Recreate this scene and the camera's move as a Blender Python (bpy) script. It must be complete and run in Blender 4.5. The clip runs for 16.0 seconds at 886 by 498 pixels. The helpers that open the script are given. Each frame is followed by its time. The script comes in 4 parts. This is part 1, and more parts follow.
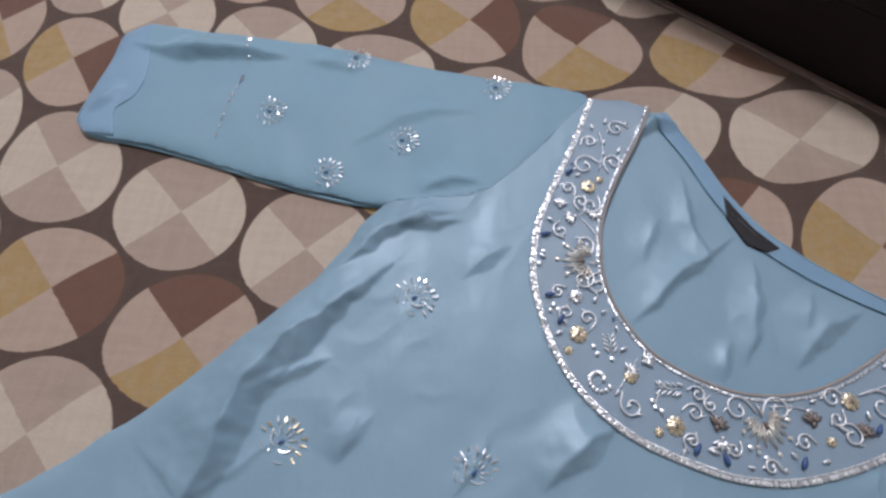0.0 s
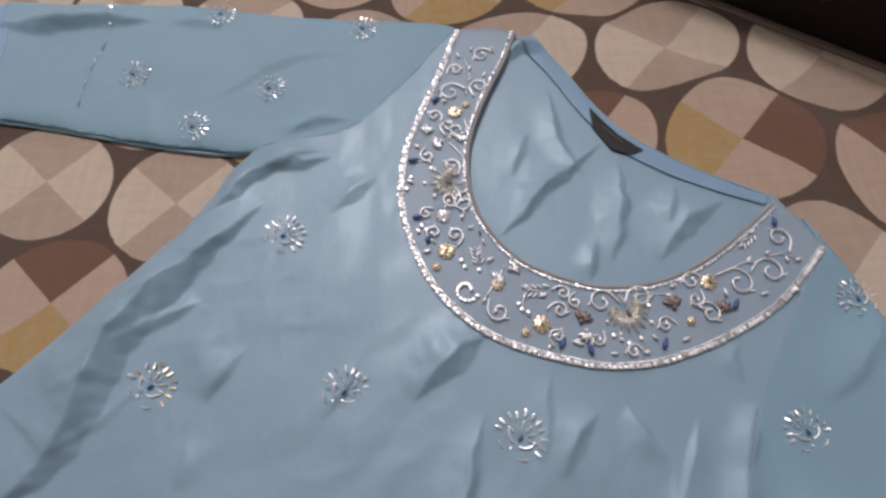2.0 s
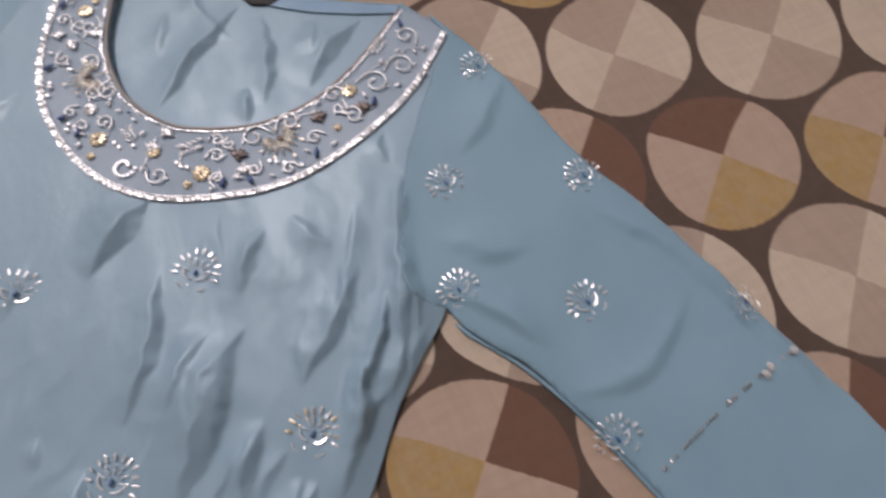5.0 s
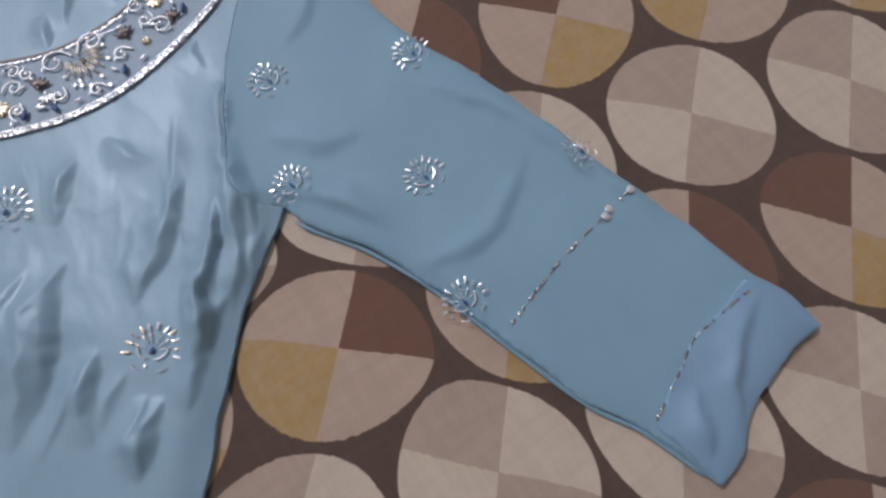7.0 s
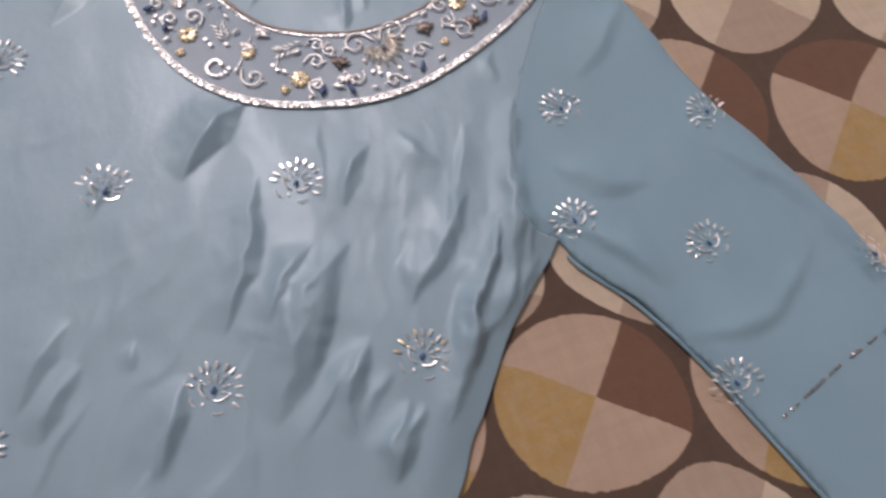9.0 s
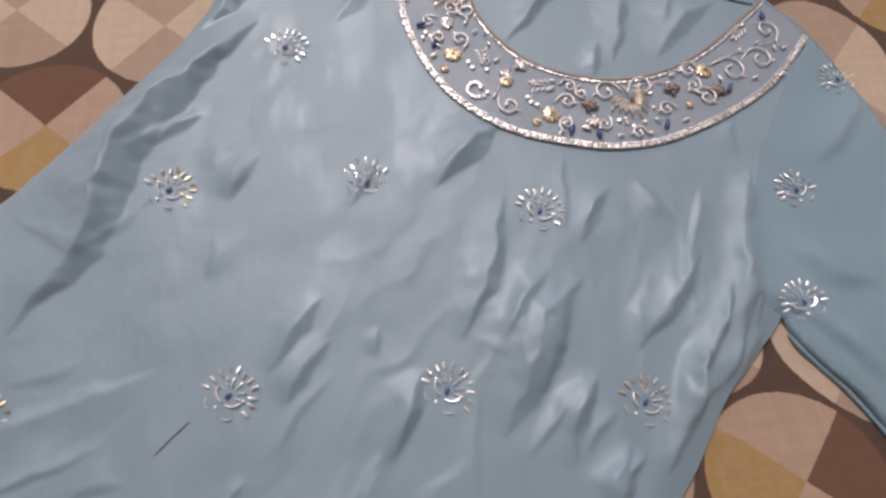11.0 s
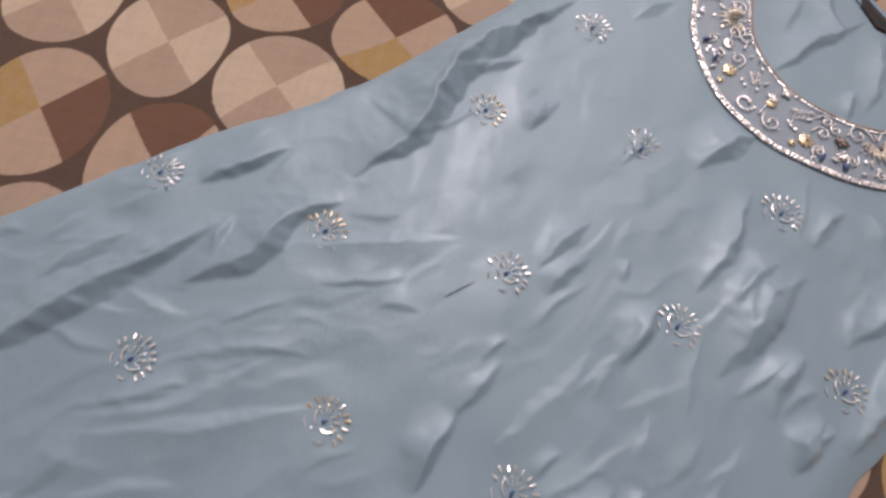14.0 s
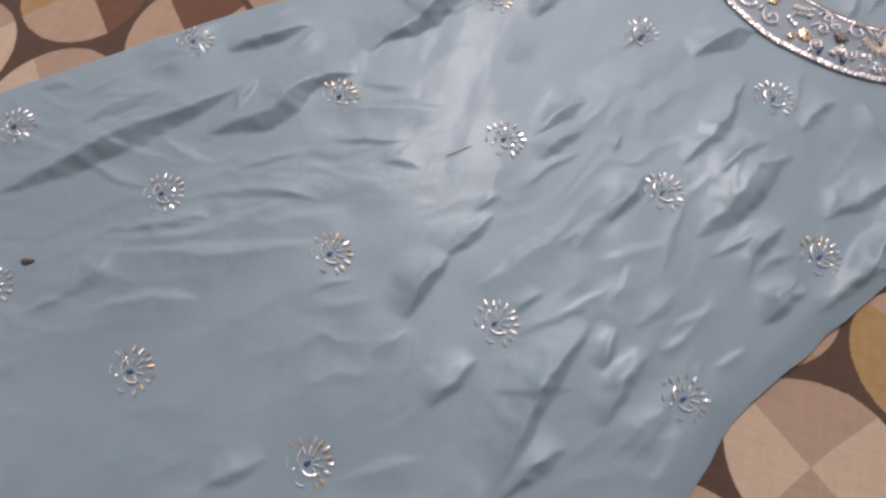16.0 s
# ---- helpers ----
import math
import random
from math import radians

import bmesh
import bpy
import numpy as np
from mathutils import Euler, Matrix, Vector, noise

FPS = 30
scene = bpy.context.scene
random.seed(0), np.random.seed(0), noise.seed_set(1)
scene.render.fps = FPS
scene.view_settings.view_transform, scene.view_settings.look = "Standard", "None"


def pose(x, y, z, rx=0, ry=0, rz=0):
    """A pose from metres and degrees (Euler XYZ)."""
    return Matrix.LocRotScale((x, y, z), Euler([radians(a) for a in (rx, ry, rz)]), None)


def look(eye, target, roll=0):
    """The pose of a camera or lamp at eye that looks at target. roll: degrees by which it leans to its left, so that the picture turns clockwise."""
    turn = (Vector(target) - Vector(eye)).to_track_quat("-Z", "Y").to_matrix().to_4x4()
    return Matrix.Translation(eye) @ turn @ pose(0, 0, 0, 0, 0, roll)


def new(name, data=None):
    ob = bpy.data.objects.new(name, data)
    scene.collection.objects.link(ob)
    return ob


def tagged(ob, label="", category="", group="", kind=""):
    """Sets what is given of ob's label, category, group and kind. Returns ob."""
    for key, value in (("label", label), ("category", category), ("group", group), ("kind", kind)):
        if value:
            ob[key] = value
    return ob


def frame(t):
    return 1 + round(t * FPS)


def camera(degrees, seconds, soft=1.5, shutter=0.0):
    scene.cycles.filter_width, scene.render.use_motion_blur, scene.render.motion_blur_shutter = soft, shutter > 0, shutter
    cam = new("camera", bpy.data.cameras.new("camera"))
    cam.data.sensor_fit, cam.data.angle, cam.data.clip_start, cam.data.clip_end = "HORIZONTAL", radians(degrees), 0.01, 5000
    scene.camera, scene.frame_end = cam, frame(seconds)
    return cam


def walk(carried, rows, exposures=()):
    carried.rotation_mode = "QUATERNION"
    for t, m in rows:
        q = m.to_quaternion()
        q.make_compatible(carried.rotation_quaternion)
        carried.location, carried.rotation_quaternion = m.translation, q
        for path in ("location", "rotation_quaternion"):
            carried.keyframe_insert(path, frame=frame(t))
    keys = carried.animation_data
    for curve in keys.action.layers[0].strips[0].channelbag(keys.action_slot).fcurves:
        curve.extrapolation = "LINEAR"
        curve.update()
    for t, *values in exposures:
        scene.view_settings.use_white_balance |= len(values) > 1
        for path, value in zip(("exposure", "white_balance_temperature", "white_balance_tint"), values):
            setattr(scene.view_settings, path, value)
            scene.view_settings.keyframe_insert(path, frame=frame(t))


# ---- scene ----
cam = camera(84.0, 16.0, 2.6, 0.5)
# seconds, eye, target, roll
PATH = [
    (0, (0.1063, 0.0275, 0.3775), (0.0350, 1.0700, -1.8937), 0.7),
    (0.5, (0.1275, 0.0238, 0.3650), (0.0587, 1.0662, -1.9062), -0.1),
    (1, (0.1512, 0.0125, 0.3612), (0.1375, 1.0450, -1.9162), 0.8),
    (1.5, (0.1725, -0.0037, 0.3637), (0.1625, 1.0325, -1.9112), -0.8),
    (2, (0.1988, -0.0187, 0.3575), (0.2100, 0.9938, -1.9275), -1.8),
    (2.5, (0.2200, -0.0325, 0.3550), (0.2562, 0.9813, -1.9300), -2.3),
    (3, (0.2425, -0.0525, 0.3550), (0.3250, 0.9688, -1.9250), -2),
    (3.5, (0.2700, -0.0737, 0.3537), (0.4138, 0.9187, -1.9375), -1.3),
    (4, (0.2975, -0.0963, 0.3525), (0.5025, 0.8288, -1.9600), -0.8),
    (4.5, (0.3375, -0.1300, 0.3463), (0.5938, 0.7212, -1.9900), -1.4),
    (5, (0.3637, -0.1638, 0.3413), (0.7062, 0.6100, -2.0112), 0.5),
    (5.2, (0.3725, -0.1800, 0.3400), (0.7400, 0.5650, -2.0187), 1),
    (6.25, (0.4220, -0.2510, 0.3262), (0.8320, 0.3650, -2.0640), 1.4),
    (7.3, (0.4150, -0.2463, 0.3125), (0.8063, 0.2838, -2.1000), 3.1),
    (7.5, (0.4025, -0.2338, 0.3113), (0.7950, 0.2838, -2.1038), 4.8),
    (8, (0.3662, -0.2013, 0.3137), (0.7462, 0.3275, -2.1000), 7.5),
    (8.5, (0.3213, -0.1725, 0.3137), (0.6450, 0.4088, -2.0962), 6.3),
    (9, (0.2850, -0.1550, 0.3137), (0.5800, 0.4637, -2.0913), 6.1),
    (9.5, (0.2500, -0.1350, 0.3137), (0.5175, 0.5237, -2.0825), 6.1),
    (10, (0.2125, -0.1263, 0.3187), (0.4525, 0.5837, -2.0663), 6.6),
    (10.2, (0.1950, -0.1275, 0.3213), (0.4238, 0.5962, -2.0600), 7),
    (11.25, (0.1436, -0.1236, 0.3250), (0.3050, 0.6510, -2.0440), 5.9),
    (12.3, (0.0988, -0.1363, 0.3287), (0.1663, 0.6763, -2.0337), 4.8),
    (12.5, (0.0838, -0.1438, 0.3313), (0.1300, 0.6775, -2.0300), 4.9),
    (13, (0.0500, -0.1650, 0.3438), (0.0387, 0.6713, -2.0125), 4.8),
    (13.5, (0.0137, -0.1875, 0.3550), (-0.0425, 0.6538, -1.9988), 5.5),
    (14, (0.0000, -0.2200, 0.3675), (-0.1000, 0.6238, -1.9825), 5.4),
    (14.5, (0.0088, -0.2587, 0.3800), (-0.1275, 0.5775, -1.9712), 4.3),
    (15, (0.0250, -0.2838, 0.3825), (-0.1375, 0.5487, -1.9688), 3),
    (15.5, (0.0450, -0.3013, 0.3712), (-0.1388, 0.5000, -1.9900), 1.5),
    (16, (0.0438, -0.3187, 0.3637), (-0.1625, 0.4462, -2.0063), 0.2),
]
EXPOSURES = [(0, -0.12, 5950, 18), (1.0, -0.14, 6150, 19), (2.0, -0.18, 6550, 22), (3.5, -0.17, 6900, 26), (5, -0.16, 6700, 25), (7.5, -0.19, 5950, 19), (8, -0.17, 6100, 21), (8.5, -0.14, 6550, 27), (9, -0.1, 7000, 28), (12.5, -0.03, 7300, 30), (16, 0.0, 7250, 30)]
walk(cam, [(t, look(eye, target, roll)) for t, eye, target, roll in PATH], EXPOSURES)

# ---------------------------------------------------------------- light and room tone
world = bpy.data.worlds.new("room_air")
scene.world = world
world.use_nodes = True
world.node_tree.nodes["Background"].inputs[0].default_value = (0.75, 0.85, 1.0, 1)
world.node_tree.nodes["Background"].inputs[1].default_value = 0.05


def area_lamp(name, eye, target, power, sx, sy, colour):
    data = bpy.data.lights.new(name, "AREA")
    data.shape, data.size, data.size_y, data.energy, data.color = "RECTANGLE", sx, sy, power, colour
    ob = new(name, data)
    ob.matrix_world = look(eye, target)
    return ob


bulb = bpy.data.lights.new("ceiling_bulb", "POINT")
bulb.energy, bulb.shadow_soft_size, bulb.color = 305.0, 0.26, (1.0, 0.95, 0.89)
new("ceiling_bulb", bulb).location = (-0.3, 2.2, 3.3)
# added cool fill lamp; the room has no window or fixture here
area_lamp("fill_glow", (2.0, 4.6, 1.9), (0.1, 0.0, 0.0), 22.0, 1.2, 1.3, (0.82, 0.91, 1.0))

# ---------------------------------------------------------------- small helpers


def link_mesh(name, verts, faces, material, parent=None, smooth=True):
    me = bpy.data.meshes.new(name)
    me.from_pydata(verts, [], faces)
    me.materials.append(material)
    if smooth:
        me.polygons.foreach_set("use_smooth", [True] * len(me.polygons))
    me.update()
    ob = new(name, me)
    ob.parent = parent
    return ob


def part(name, bm, material, parent, label=""):
    me = bpy.data.meshes.new(name)
    bm.to_mesh(me)
    bm.free()
    me.materials.append(material)
    me.polygons.foreach_set("use_smooth", [True] * len(me.polygons))
    ob = new(name, me)
    ob.parent = parent
    return tagged(ob, label)


def smooth_line(pts, step, closed=False):
    """A Catmull-Rom line through pts, resampled at about the given step."""
    p = [np.array(q, float) for q in pts]
    n, out = len(p), []
    for k in range(n if closed else n - 1):
        if closed:
            a, b, c, d = p[k - 1], p[k], p[(k + 1) % n], p[(k + 2) % n]
        else:
            a, b, c, d = p[max(k - 1, 0)], p[k], p[k + 1], p[min(k + 2, n - 1)]
        m = max(1, int(np.linalg.norm(c - b) / step))
        for t in np.arange(m) / m:
            out.append(0.5 * (2 * b + (c - a) * t + (2 * a - 5 * b + 4 * c - d) * t * t + (3 * b - a - 3 * c + d) * t ** 3))
    if not closed:
        out.append(p[-1])
    return np.array(out)


def nearest(points, line, closed):
    """For each point: distance to the line, nearest place, side (positive: left)."""
    best = np.full(len(points), 1e9)
    place = np.zeros((len(points), 2))
    side = np.zeros(len(points))
    m = len(line) if closed else len(line) - 1
    for k in range(m):
        a, b = line[k], line[(k + 1) % len(line)]
        ab = b - a
        t = np.clip(((points - a) @ ab) / max(ab @ ab, 1e-12), 0, 1)
        q = a + t[:, None] * ab
        d = np.hypot(*(points - q).T)
        hit = d < best
        best[hit], place[hit] = d[hit], q[hit]
        cross = ab[0] * (points[:, 1] - a[1]) - ab[1] * (points[:, 0] - a[0])
        side[hit] = np.sign(cross[hit])
    return best, place, side


def inside(points, poly):
    x, y = points[:, 0], points[:, 1]
    res = np.zeros(len(points), bool)
    for k in range(len(poly)):
        (x0, y0), (x1, y1) = poly[k - 1], poly[k]
        if y0 == y1:
            continue
        res ^= ((y0 > y) != (y1 > y)) & (x < (x1 - x0) * (y - y0) / (y1 - y0) + x0)
    return res


LATTICE_TURNS = np.random.default_rng(11).uniform(0, 2 * np.pi, (256, 256))


def swirl(x, y, seed=0):
    """Smooth gradient noise of about -0.7 to 0.7, one value a point."""
    x, y = x + 37.3 * seed, y - 19.7 * seed
    xi, yi = np.floor(x).astype(int), np.floor(y).astype(int)
    fx, fy = x - xi, y - yi
    u, v = fx * fx * fx * (fx * (fx * 6 - 15) + 10), fy * fy * fy * (fy * (fy * 6 - 15) + 10)

    def corner(a, b):
        g = LATTICE_TURNS[(xi + a) % 256, (yi + b) % 256]
        return np.cos(g) * (fx - a) + np.sin(g) * (fy - b)

    low = corner(0, 0) * (1 - u) + corner(1, 0) * u
    top = corner(0, 1) * (1 - u) + corner(1, 1) * u
    return low * (1 - v) + top * v


def fbm(points, size, octaves=3, seed=0.0):
    x, y = points[:, 0] / size, points[:, 1] / size
    return sum(swirl(x * 2 ** k, y * 2 ** k, seed + k) * 0.62 ** k for k in range(octaves))


# ---------------------------------------------------------------- materials


class Nodes:
    """Short forms for building a node tree."""

    def __init__(self, name, roughness=0.8):
        self.mat = bpy.data.materials.new(name)
        self.mat.use_nodes = True
        self.t = self.mat.node_tree
        self.p = self.t.nodes["Principled BSDF"]
        self.p.inputs["Roughness"].default_value = roughness

    def put(self, socket, v):
        if isinstance(v, bpy.types.NodeSocket):
            self.t.links.new(v, socket)
        elif isinstance(v, tuple) and len(v) == 3 and socket.type == "RGBA":
            socket.default_value = (*v, 1)
        else:
            socket.default_value = v

    def m(self, op, a, b=0.0, c=0.0):
        n = self.t.nodes.new("ShaderNodeMath")
        n.operation = op
        for s, v in zip(n.inputs, (a, b, c)):
            self.put(s, v)
        return n.outputs[0]

    def mix(self, f, a, b):
        n = self.t.nodes.new("ShaderNodeMix")
        n.data_type = "RGBA"
        self.put(n.inputs[0], f), self.put(n.inputs[6], a), self.put(n.inputs[7], b)
        return n.outputs[2]

    def coords(self):
        return self.t.nodes.new("ShaderNodeTexCoord").outputs["Object"]

    def noise(self, scale, detail=3.0, rough=0.5, vec=None, stretch=None):
        n = self.t.nodes.new("ShaderNodeTexNoise")
        n.inputs["Scale"].default_value, n.inputs["Detail"].default_value, n.inputs["Roughness"].default_value = scale, detail, rough
        v = vec if vec is not None else self.coords()
        if stretch:
            g = self.t.nodes.new("ShaderNodeMapping")
            g.inputs["Scale"].default_value, g.inputs["Rotation"].default_value = stretch[0], (0, 0, stretch[1])
            self.t.links.new(v, g.inputs["Vector"])
            v = g.outputs[0]
        self.t.links.new(v, n.inputs["Vector"])
        return n.outputs["Fac"]

    def ramp(self, f, lo, hi, a=0.0, b=1.0):
        n = self.t.nodes.new("ShaderNodeMapRange")
        n.interpolation_type = "SMOOTHSTEP"
        for s, v in zip(n.inputs, (f, lo, hi, a, b)):
            self.put(s, v)
        return n.outputs[0]

    def bump(self, height, strength, distance):
        n = self.t.nodes.new("ShaderNodeBump")
        n.inputs["Strength"].default_value, n.inputs["Distance"].default_value = strength, distance
        self.put(n.inputs["Height"], height)
        self.t.links.new(n.outputs[0], self.p.inputs["Normal"])

    def colour(self, v):
        self.put(self.p.inputs["Base Color"], v)


def cloth(name, base, dark, rough, sheen, weave, soft, lustre, wrinkle=0.0):
    n = Nodes(name, rough)
    n.p.inputs["Metallic"].default_value = lustre
    # random blotches of tone, plus faint streaks of silk sheen painted into the colour
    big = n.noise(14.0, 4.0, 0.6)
    sheen_streak = n.ramp(n.noise(26.0, 4.0, 0.62, stretch=((1.0, 0.35, 1.0), radians(-42))), 0.30, 0.70)
    n.colour(n.mix(n.m("ADD", n.m("MULTIPLY", big, 0.75), n.m("MULTIPLY", sheen_streak, 0.25)), dark, base))
    n.p.inputs["Sheen Weight"].default_value = sheen
    n.p.inputs["Sheen Roughness"].default_value = 0.35
    n.p.inputs["Specular IOR Level"].default_value = soft
    n.put(n.p.inputs["Roughness"], n.ramp(sheen_streak, 0.2, 0.8, rough - 0.06, rough + 0.06))
    w = n.t.nodes.new("ShaderNodeTexWave")
    w.inputs["Scale"].default_value, w.inputs["Distortion"].default_value = 420.0, 1.5
    n.t.links.new(n.coords(), w.inputs["Vector"])
    fine = n.m("ADD", n.m("MULTIPLY", w.outputs["Fac"], weave), n.m("MULTIPLY", n.noise(150.0, 4.0, 0.6), 0.6))
    soft_lines = n.m("MULTIPLY", n.noise(60.0, 3.0, 0.55, stretch=((1.0, 0.4, 1.0), radians(-40))), wrinkle)
    n.bump(n.m("ADD", fine, soft_lines), 0.25, 0.001)
    return n.mat


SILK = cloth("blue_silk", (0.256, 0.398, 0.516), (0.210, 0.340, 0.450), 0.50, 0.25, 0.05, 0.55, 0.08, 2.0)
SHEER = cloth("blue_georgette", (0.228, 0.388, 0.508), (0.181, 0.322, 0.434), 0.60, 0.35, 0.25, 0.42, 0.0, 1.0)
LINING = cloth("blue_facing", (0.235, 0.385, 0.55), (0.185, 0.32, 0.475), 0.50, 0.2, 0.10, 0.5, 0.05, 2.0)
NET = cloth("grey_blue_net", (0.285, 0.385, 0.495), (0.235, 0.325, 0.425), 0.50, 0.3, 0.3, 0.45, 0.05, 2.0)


def shiny(name, base, rough, metal, spread=0.25):
    n = Nodes(name, rough)
    isl = n.t.nodes.new("ShaderNodeNewGeometry").outputs["Random Per Island"]
    n.colour(n.mix(isl, base, tuple(c * (1 - spread) for c in base)))
    n.p.inputs["Metallic"].default_value = metal
    n.put(n.p.inputs["Roughness"], n.m("ADD", rough, n.m("MULTIPLY", isl, 0.2)))
    return n.mat


SILVER = shiny("silver_sequin", (0.90, 0.94, 1.0), 0.20, 0.7, 0.12)
THREAD = shiny("silver_thread", (0.90, 0.93, 0.97), 0.28, 0.6, 0.12)
GOLD = shiny("pale_gold_sequin", (0.90, 0.79, 0.58), 0.25, 0.75, 0.25)
CHAMPAGNE = shiny("champagne_thread", (0.93, 0.88, 0.78), 0.30, 0.6, 0.2)
BLUE = shiny("blue_bead_glass", (0.06, 0.14, 0.38), 0.25, 0.0, 0.35)
DARKBEAD = shiny("smoky_bead_glass", (0.27, 0.23, 0.22), 0.2, 0.4, 0.4)
BLACK = shiny("black_satin", (0.016, 0.016, 0.020), 0.65, 0.0, 0.2)

# the printed rug: touching discs on a triangular lattice, each cut in four
rug_n = Nodes("printed_rug", 0.95)
N = rug_n
uv = N.t.nodes.new("ShaderNodeUVMap")
uv.uv_map = "lattice"
sep = N.t.nodes.new("ShaderNodeSeparateXYZ")
wob = N.t.nodes.new("ShaderNodeTexNoise")
wob.inputs["Scale"].default_value = 240.0
N.t.links.new(N.coords(), wob.inputs["Vector"])
N.t.links.new(uv.outputs[0], sep.inputs[0])
fuzz = N.m("MULTIPLY", N.m("SUBTRACT", wob.outputs["Fac"], 0.5), 0.016)
qx, qy = N.m("ADD", sep.outputs[0], fuzz), N.m("ADD", sep.outputs[1], fuzz)
R3 = math.sqrt(3)


def cell(ox, oy):
    x, y = N.m("SUBTRACT", qx, ox), N.m("SUBTRACT", qy, oy)
    mx, ny = N.m("ROUND", N.m("DIVIDE", x, R3)), N.m("ROUND", y)
    lx, ly = N.m("SUBTRACT", x, N.m("MULTIPLY", mx, R3)), N.m("SUBTRACT", y, ny)
    d = N.m("SQRT", N.m("ADD", N.m("MULTIPLY", lx, lx), N.m("MULTIPLY", ly, ly)))
    return lx, ly, d, N.m("ADD", mx, ny), mx


ca, cb = cell(0.0, 0.0), cell(R3 / 2, 0.5)
isb = N.m("LESS_THAN", cb[2], ca[2])


def pick(k):
    return N.m("ADD", N.m("MULTIPLY", isb, cb[k]), N.m("MULTIPLY", N.m("SUBTRACT", 1.0, isb), ca[k]))


lx, ly, ld = pick(0), pick(1), pick(2)
odd = N.m("ABSOLUTE", N.m("MODULO", N.m("ADD", pick(3), isb), 2.0))
turn = radians(16)
px = N.m("SUBTRACT", N.m("MULTIPLY", lx, math.cos(turn)), N.m("MULTIPLY", ly, math.sin(turn)))
py = N.m("ADD", N.m("MULTIPLY", lx, math.sin(turn)), N.m("MULTIPLY", ly, math.cos(turn)))
t1 = N.ramp(N.m("ADD", px, py), -0.004, 0.004)
t2 = N.ramp(N.m("SUBTRACT", py, px), -0.004, 0.004)
same = N.m("ABSOLUTE", N.m("SUBTRACT", t2, isb))
brown_f = N.m("MULTIPLY", odd, N.m("MULTIPLY", t1, same))
gold_f = N.m("MULTIPLY", odd, N.m("MULTIPLY", N.m("SUBTRACT", 1.0, t1), N.m("SUBTRACT", 1.0, same)))
check = N.m("ABSOLUTE", N.m("SUBTRACT", t1, t2))
fibre = N.noise(900.0, 2.0, 0.7)
patch = N.noise(22.0, 4.0, 0.65)
scuff = N.noise(95.0, 4.0, 0.7)
cream = N.mix(patch, (0.54, 0.465, 0.385), (0.61, 0.53, 0.44))
beige = N.mix(patch, (0.395, 0.315, 0.262), (0.455, 0.365, 0.305))
pinkish = N.mix(patch, (0.435, 0.335, 0.272), (0.49, 0.385, 0.312))
gold = N.mix(N.ramp(scuff, 0.30, 0.70), (0.42, 0.315, 0.175), (0.40, 0.265, 0.10))
brown = N.mix(scuff, (0.135, 0.070, 0.050), (0.18, 0.098, 0.070))
earth = N.mix(scuff, (0.070, 0.047, 0.039), (0.098, 0.068, 0.056))
disc = N.mix(odd, N.mix(check, beige, cream), pinkish)
disc = N.mix(brown_f, disc, brown)
disc = N.mix(N.m("MULTIPLY", gold_f, N.ramp(patch, 0.25, 0.5, 0.75, 1.0)), disc, gold)
rim = N.ramp(ld, 0.470, 0.480)
flat = N.mix(rim, disc, earth)
warp_tone = N.noise(160.0, 3.0, 0.6, stretch=((1.0, 0.12, 1.0), radians(35)))
weft_tone = N.noise(160.0, 3.0, 0.6, stretch=((0.12, 1.0, 1.0), radians(35)))
woven = N.ramp(N.m("ADD", warp_tone, weft_tone), 0.75, 1.25, 0.0, 0.12)
N.colour(N.mix(N.m("ADD", N.m("MULTIPLY", fibre, 0.20), woven), flat, (0.16, 0.125, 0.105)))
N.p.inputs["Sheen Weight"].default_value = 0.15
N.p.inputs["Specular IOR Level"].default_value = 0.15
N.bump(N.m("ADD", fibre, N.m("MULTIPLY", scuff, 1.5)), 0.35, 0.0012)
RUG = N.mat


def timber(name, a, b, rough):
    n = Nodes(name, rough)
    g = n.noise(9.0, 5.0, 0.6, stretch=((1.0, 1.0, 14.0), 0.0))
    n.colour(n.mix(g, a, b))
    n.p.inputs["Specular IOR Level"].default_value = 0.15
    n.bump(g, 0.15, 0.002)
    return n.mat


def plaster(name, a, b):
    n = Nodes(name, 0.9)
    n.colour(n.mix(n.noise(3.0, 5.0, 0.6), a, b))
    n.bump(n.noise(120.0, 3.0), 0.1, 0.002)
    return n.mat


DARKWOOD = timber("dark_stained_wood", (0.016, 0.011, 0.010), (0.028, 0.019, 0.016), 0.75)
WALL = plaster("wall_paint", (0.50, 0.49, 0.46), (0.56, 0.55, 0.52))
FLOOR = plaster("floor_cement", (0.16, 0.15, 0.14), (0.22, 0.20, 0.19))

# ---------------------------------------------------------------- room shell


def box(bm, x0, x1, y0, y1, z0, z1, bevel=0.0):
    r = bmesh.ops.create_cube(bm, size=1.0, matrix=Matrix.LocRotScale(((x0 + x1) / 2, (y0 + y1) / 2, (z0 + z1) / 2), None, (x1 - x0, y1 - y0, z1 - z0)))
    if bevel:
        edges = list({e for v in r["verts"] for e in v.link_edges})
        bmesh.ops.bevel(bm, geom=edges, offset=bevel, segments=2, affect="EDGES", profile=0.6)


def slab(name, dims, material, label):
    bm = bmesh.new()
    box(bm, *dims)
    me = bpy.data.meshes.new(name)
    bm.to_mesh(me)
    bm.free()
    me.materials.append(material)
    return tagged(new(name, me), label, kind="structure")


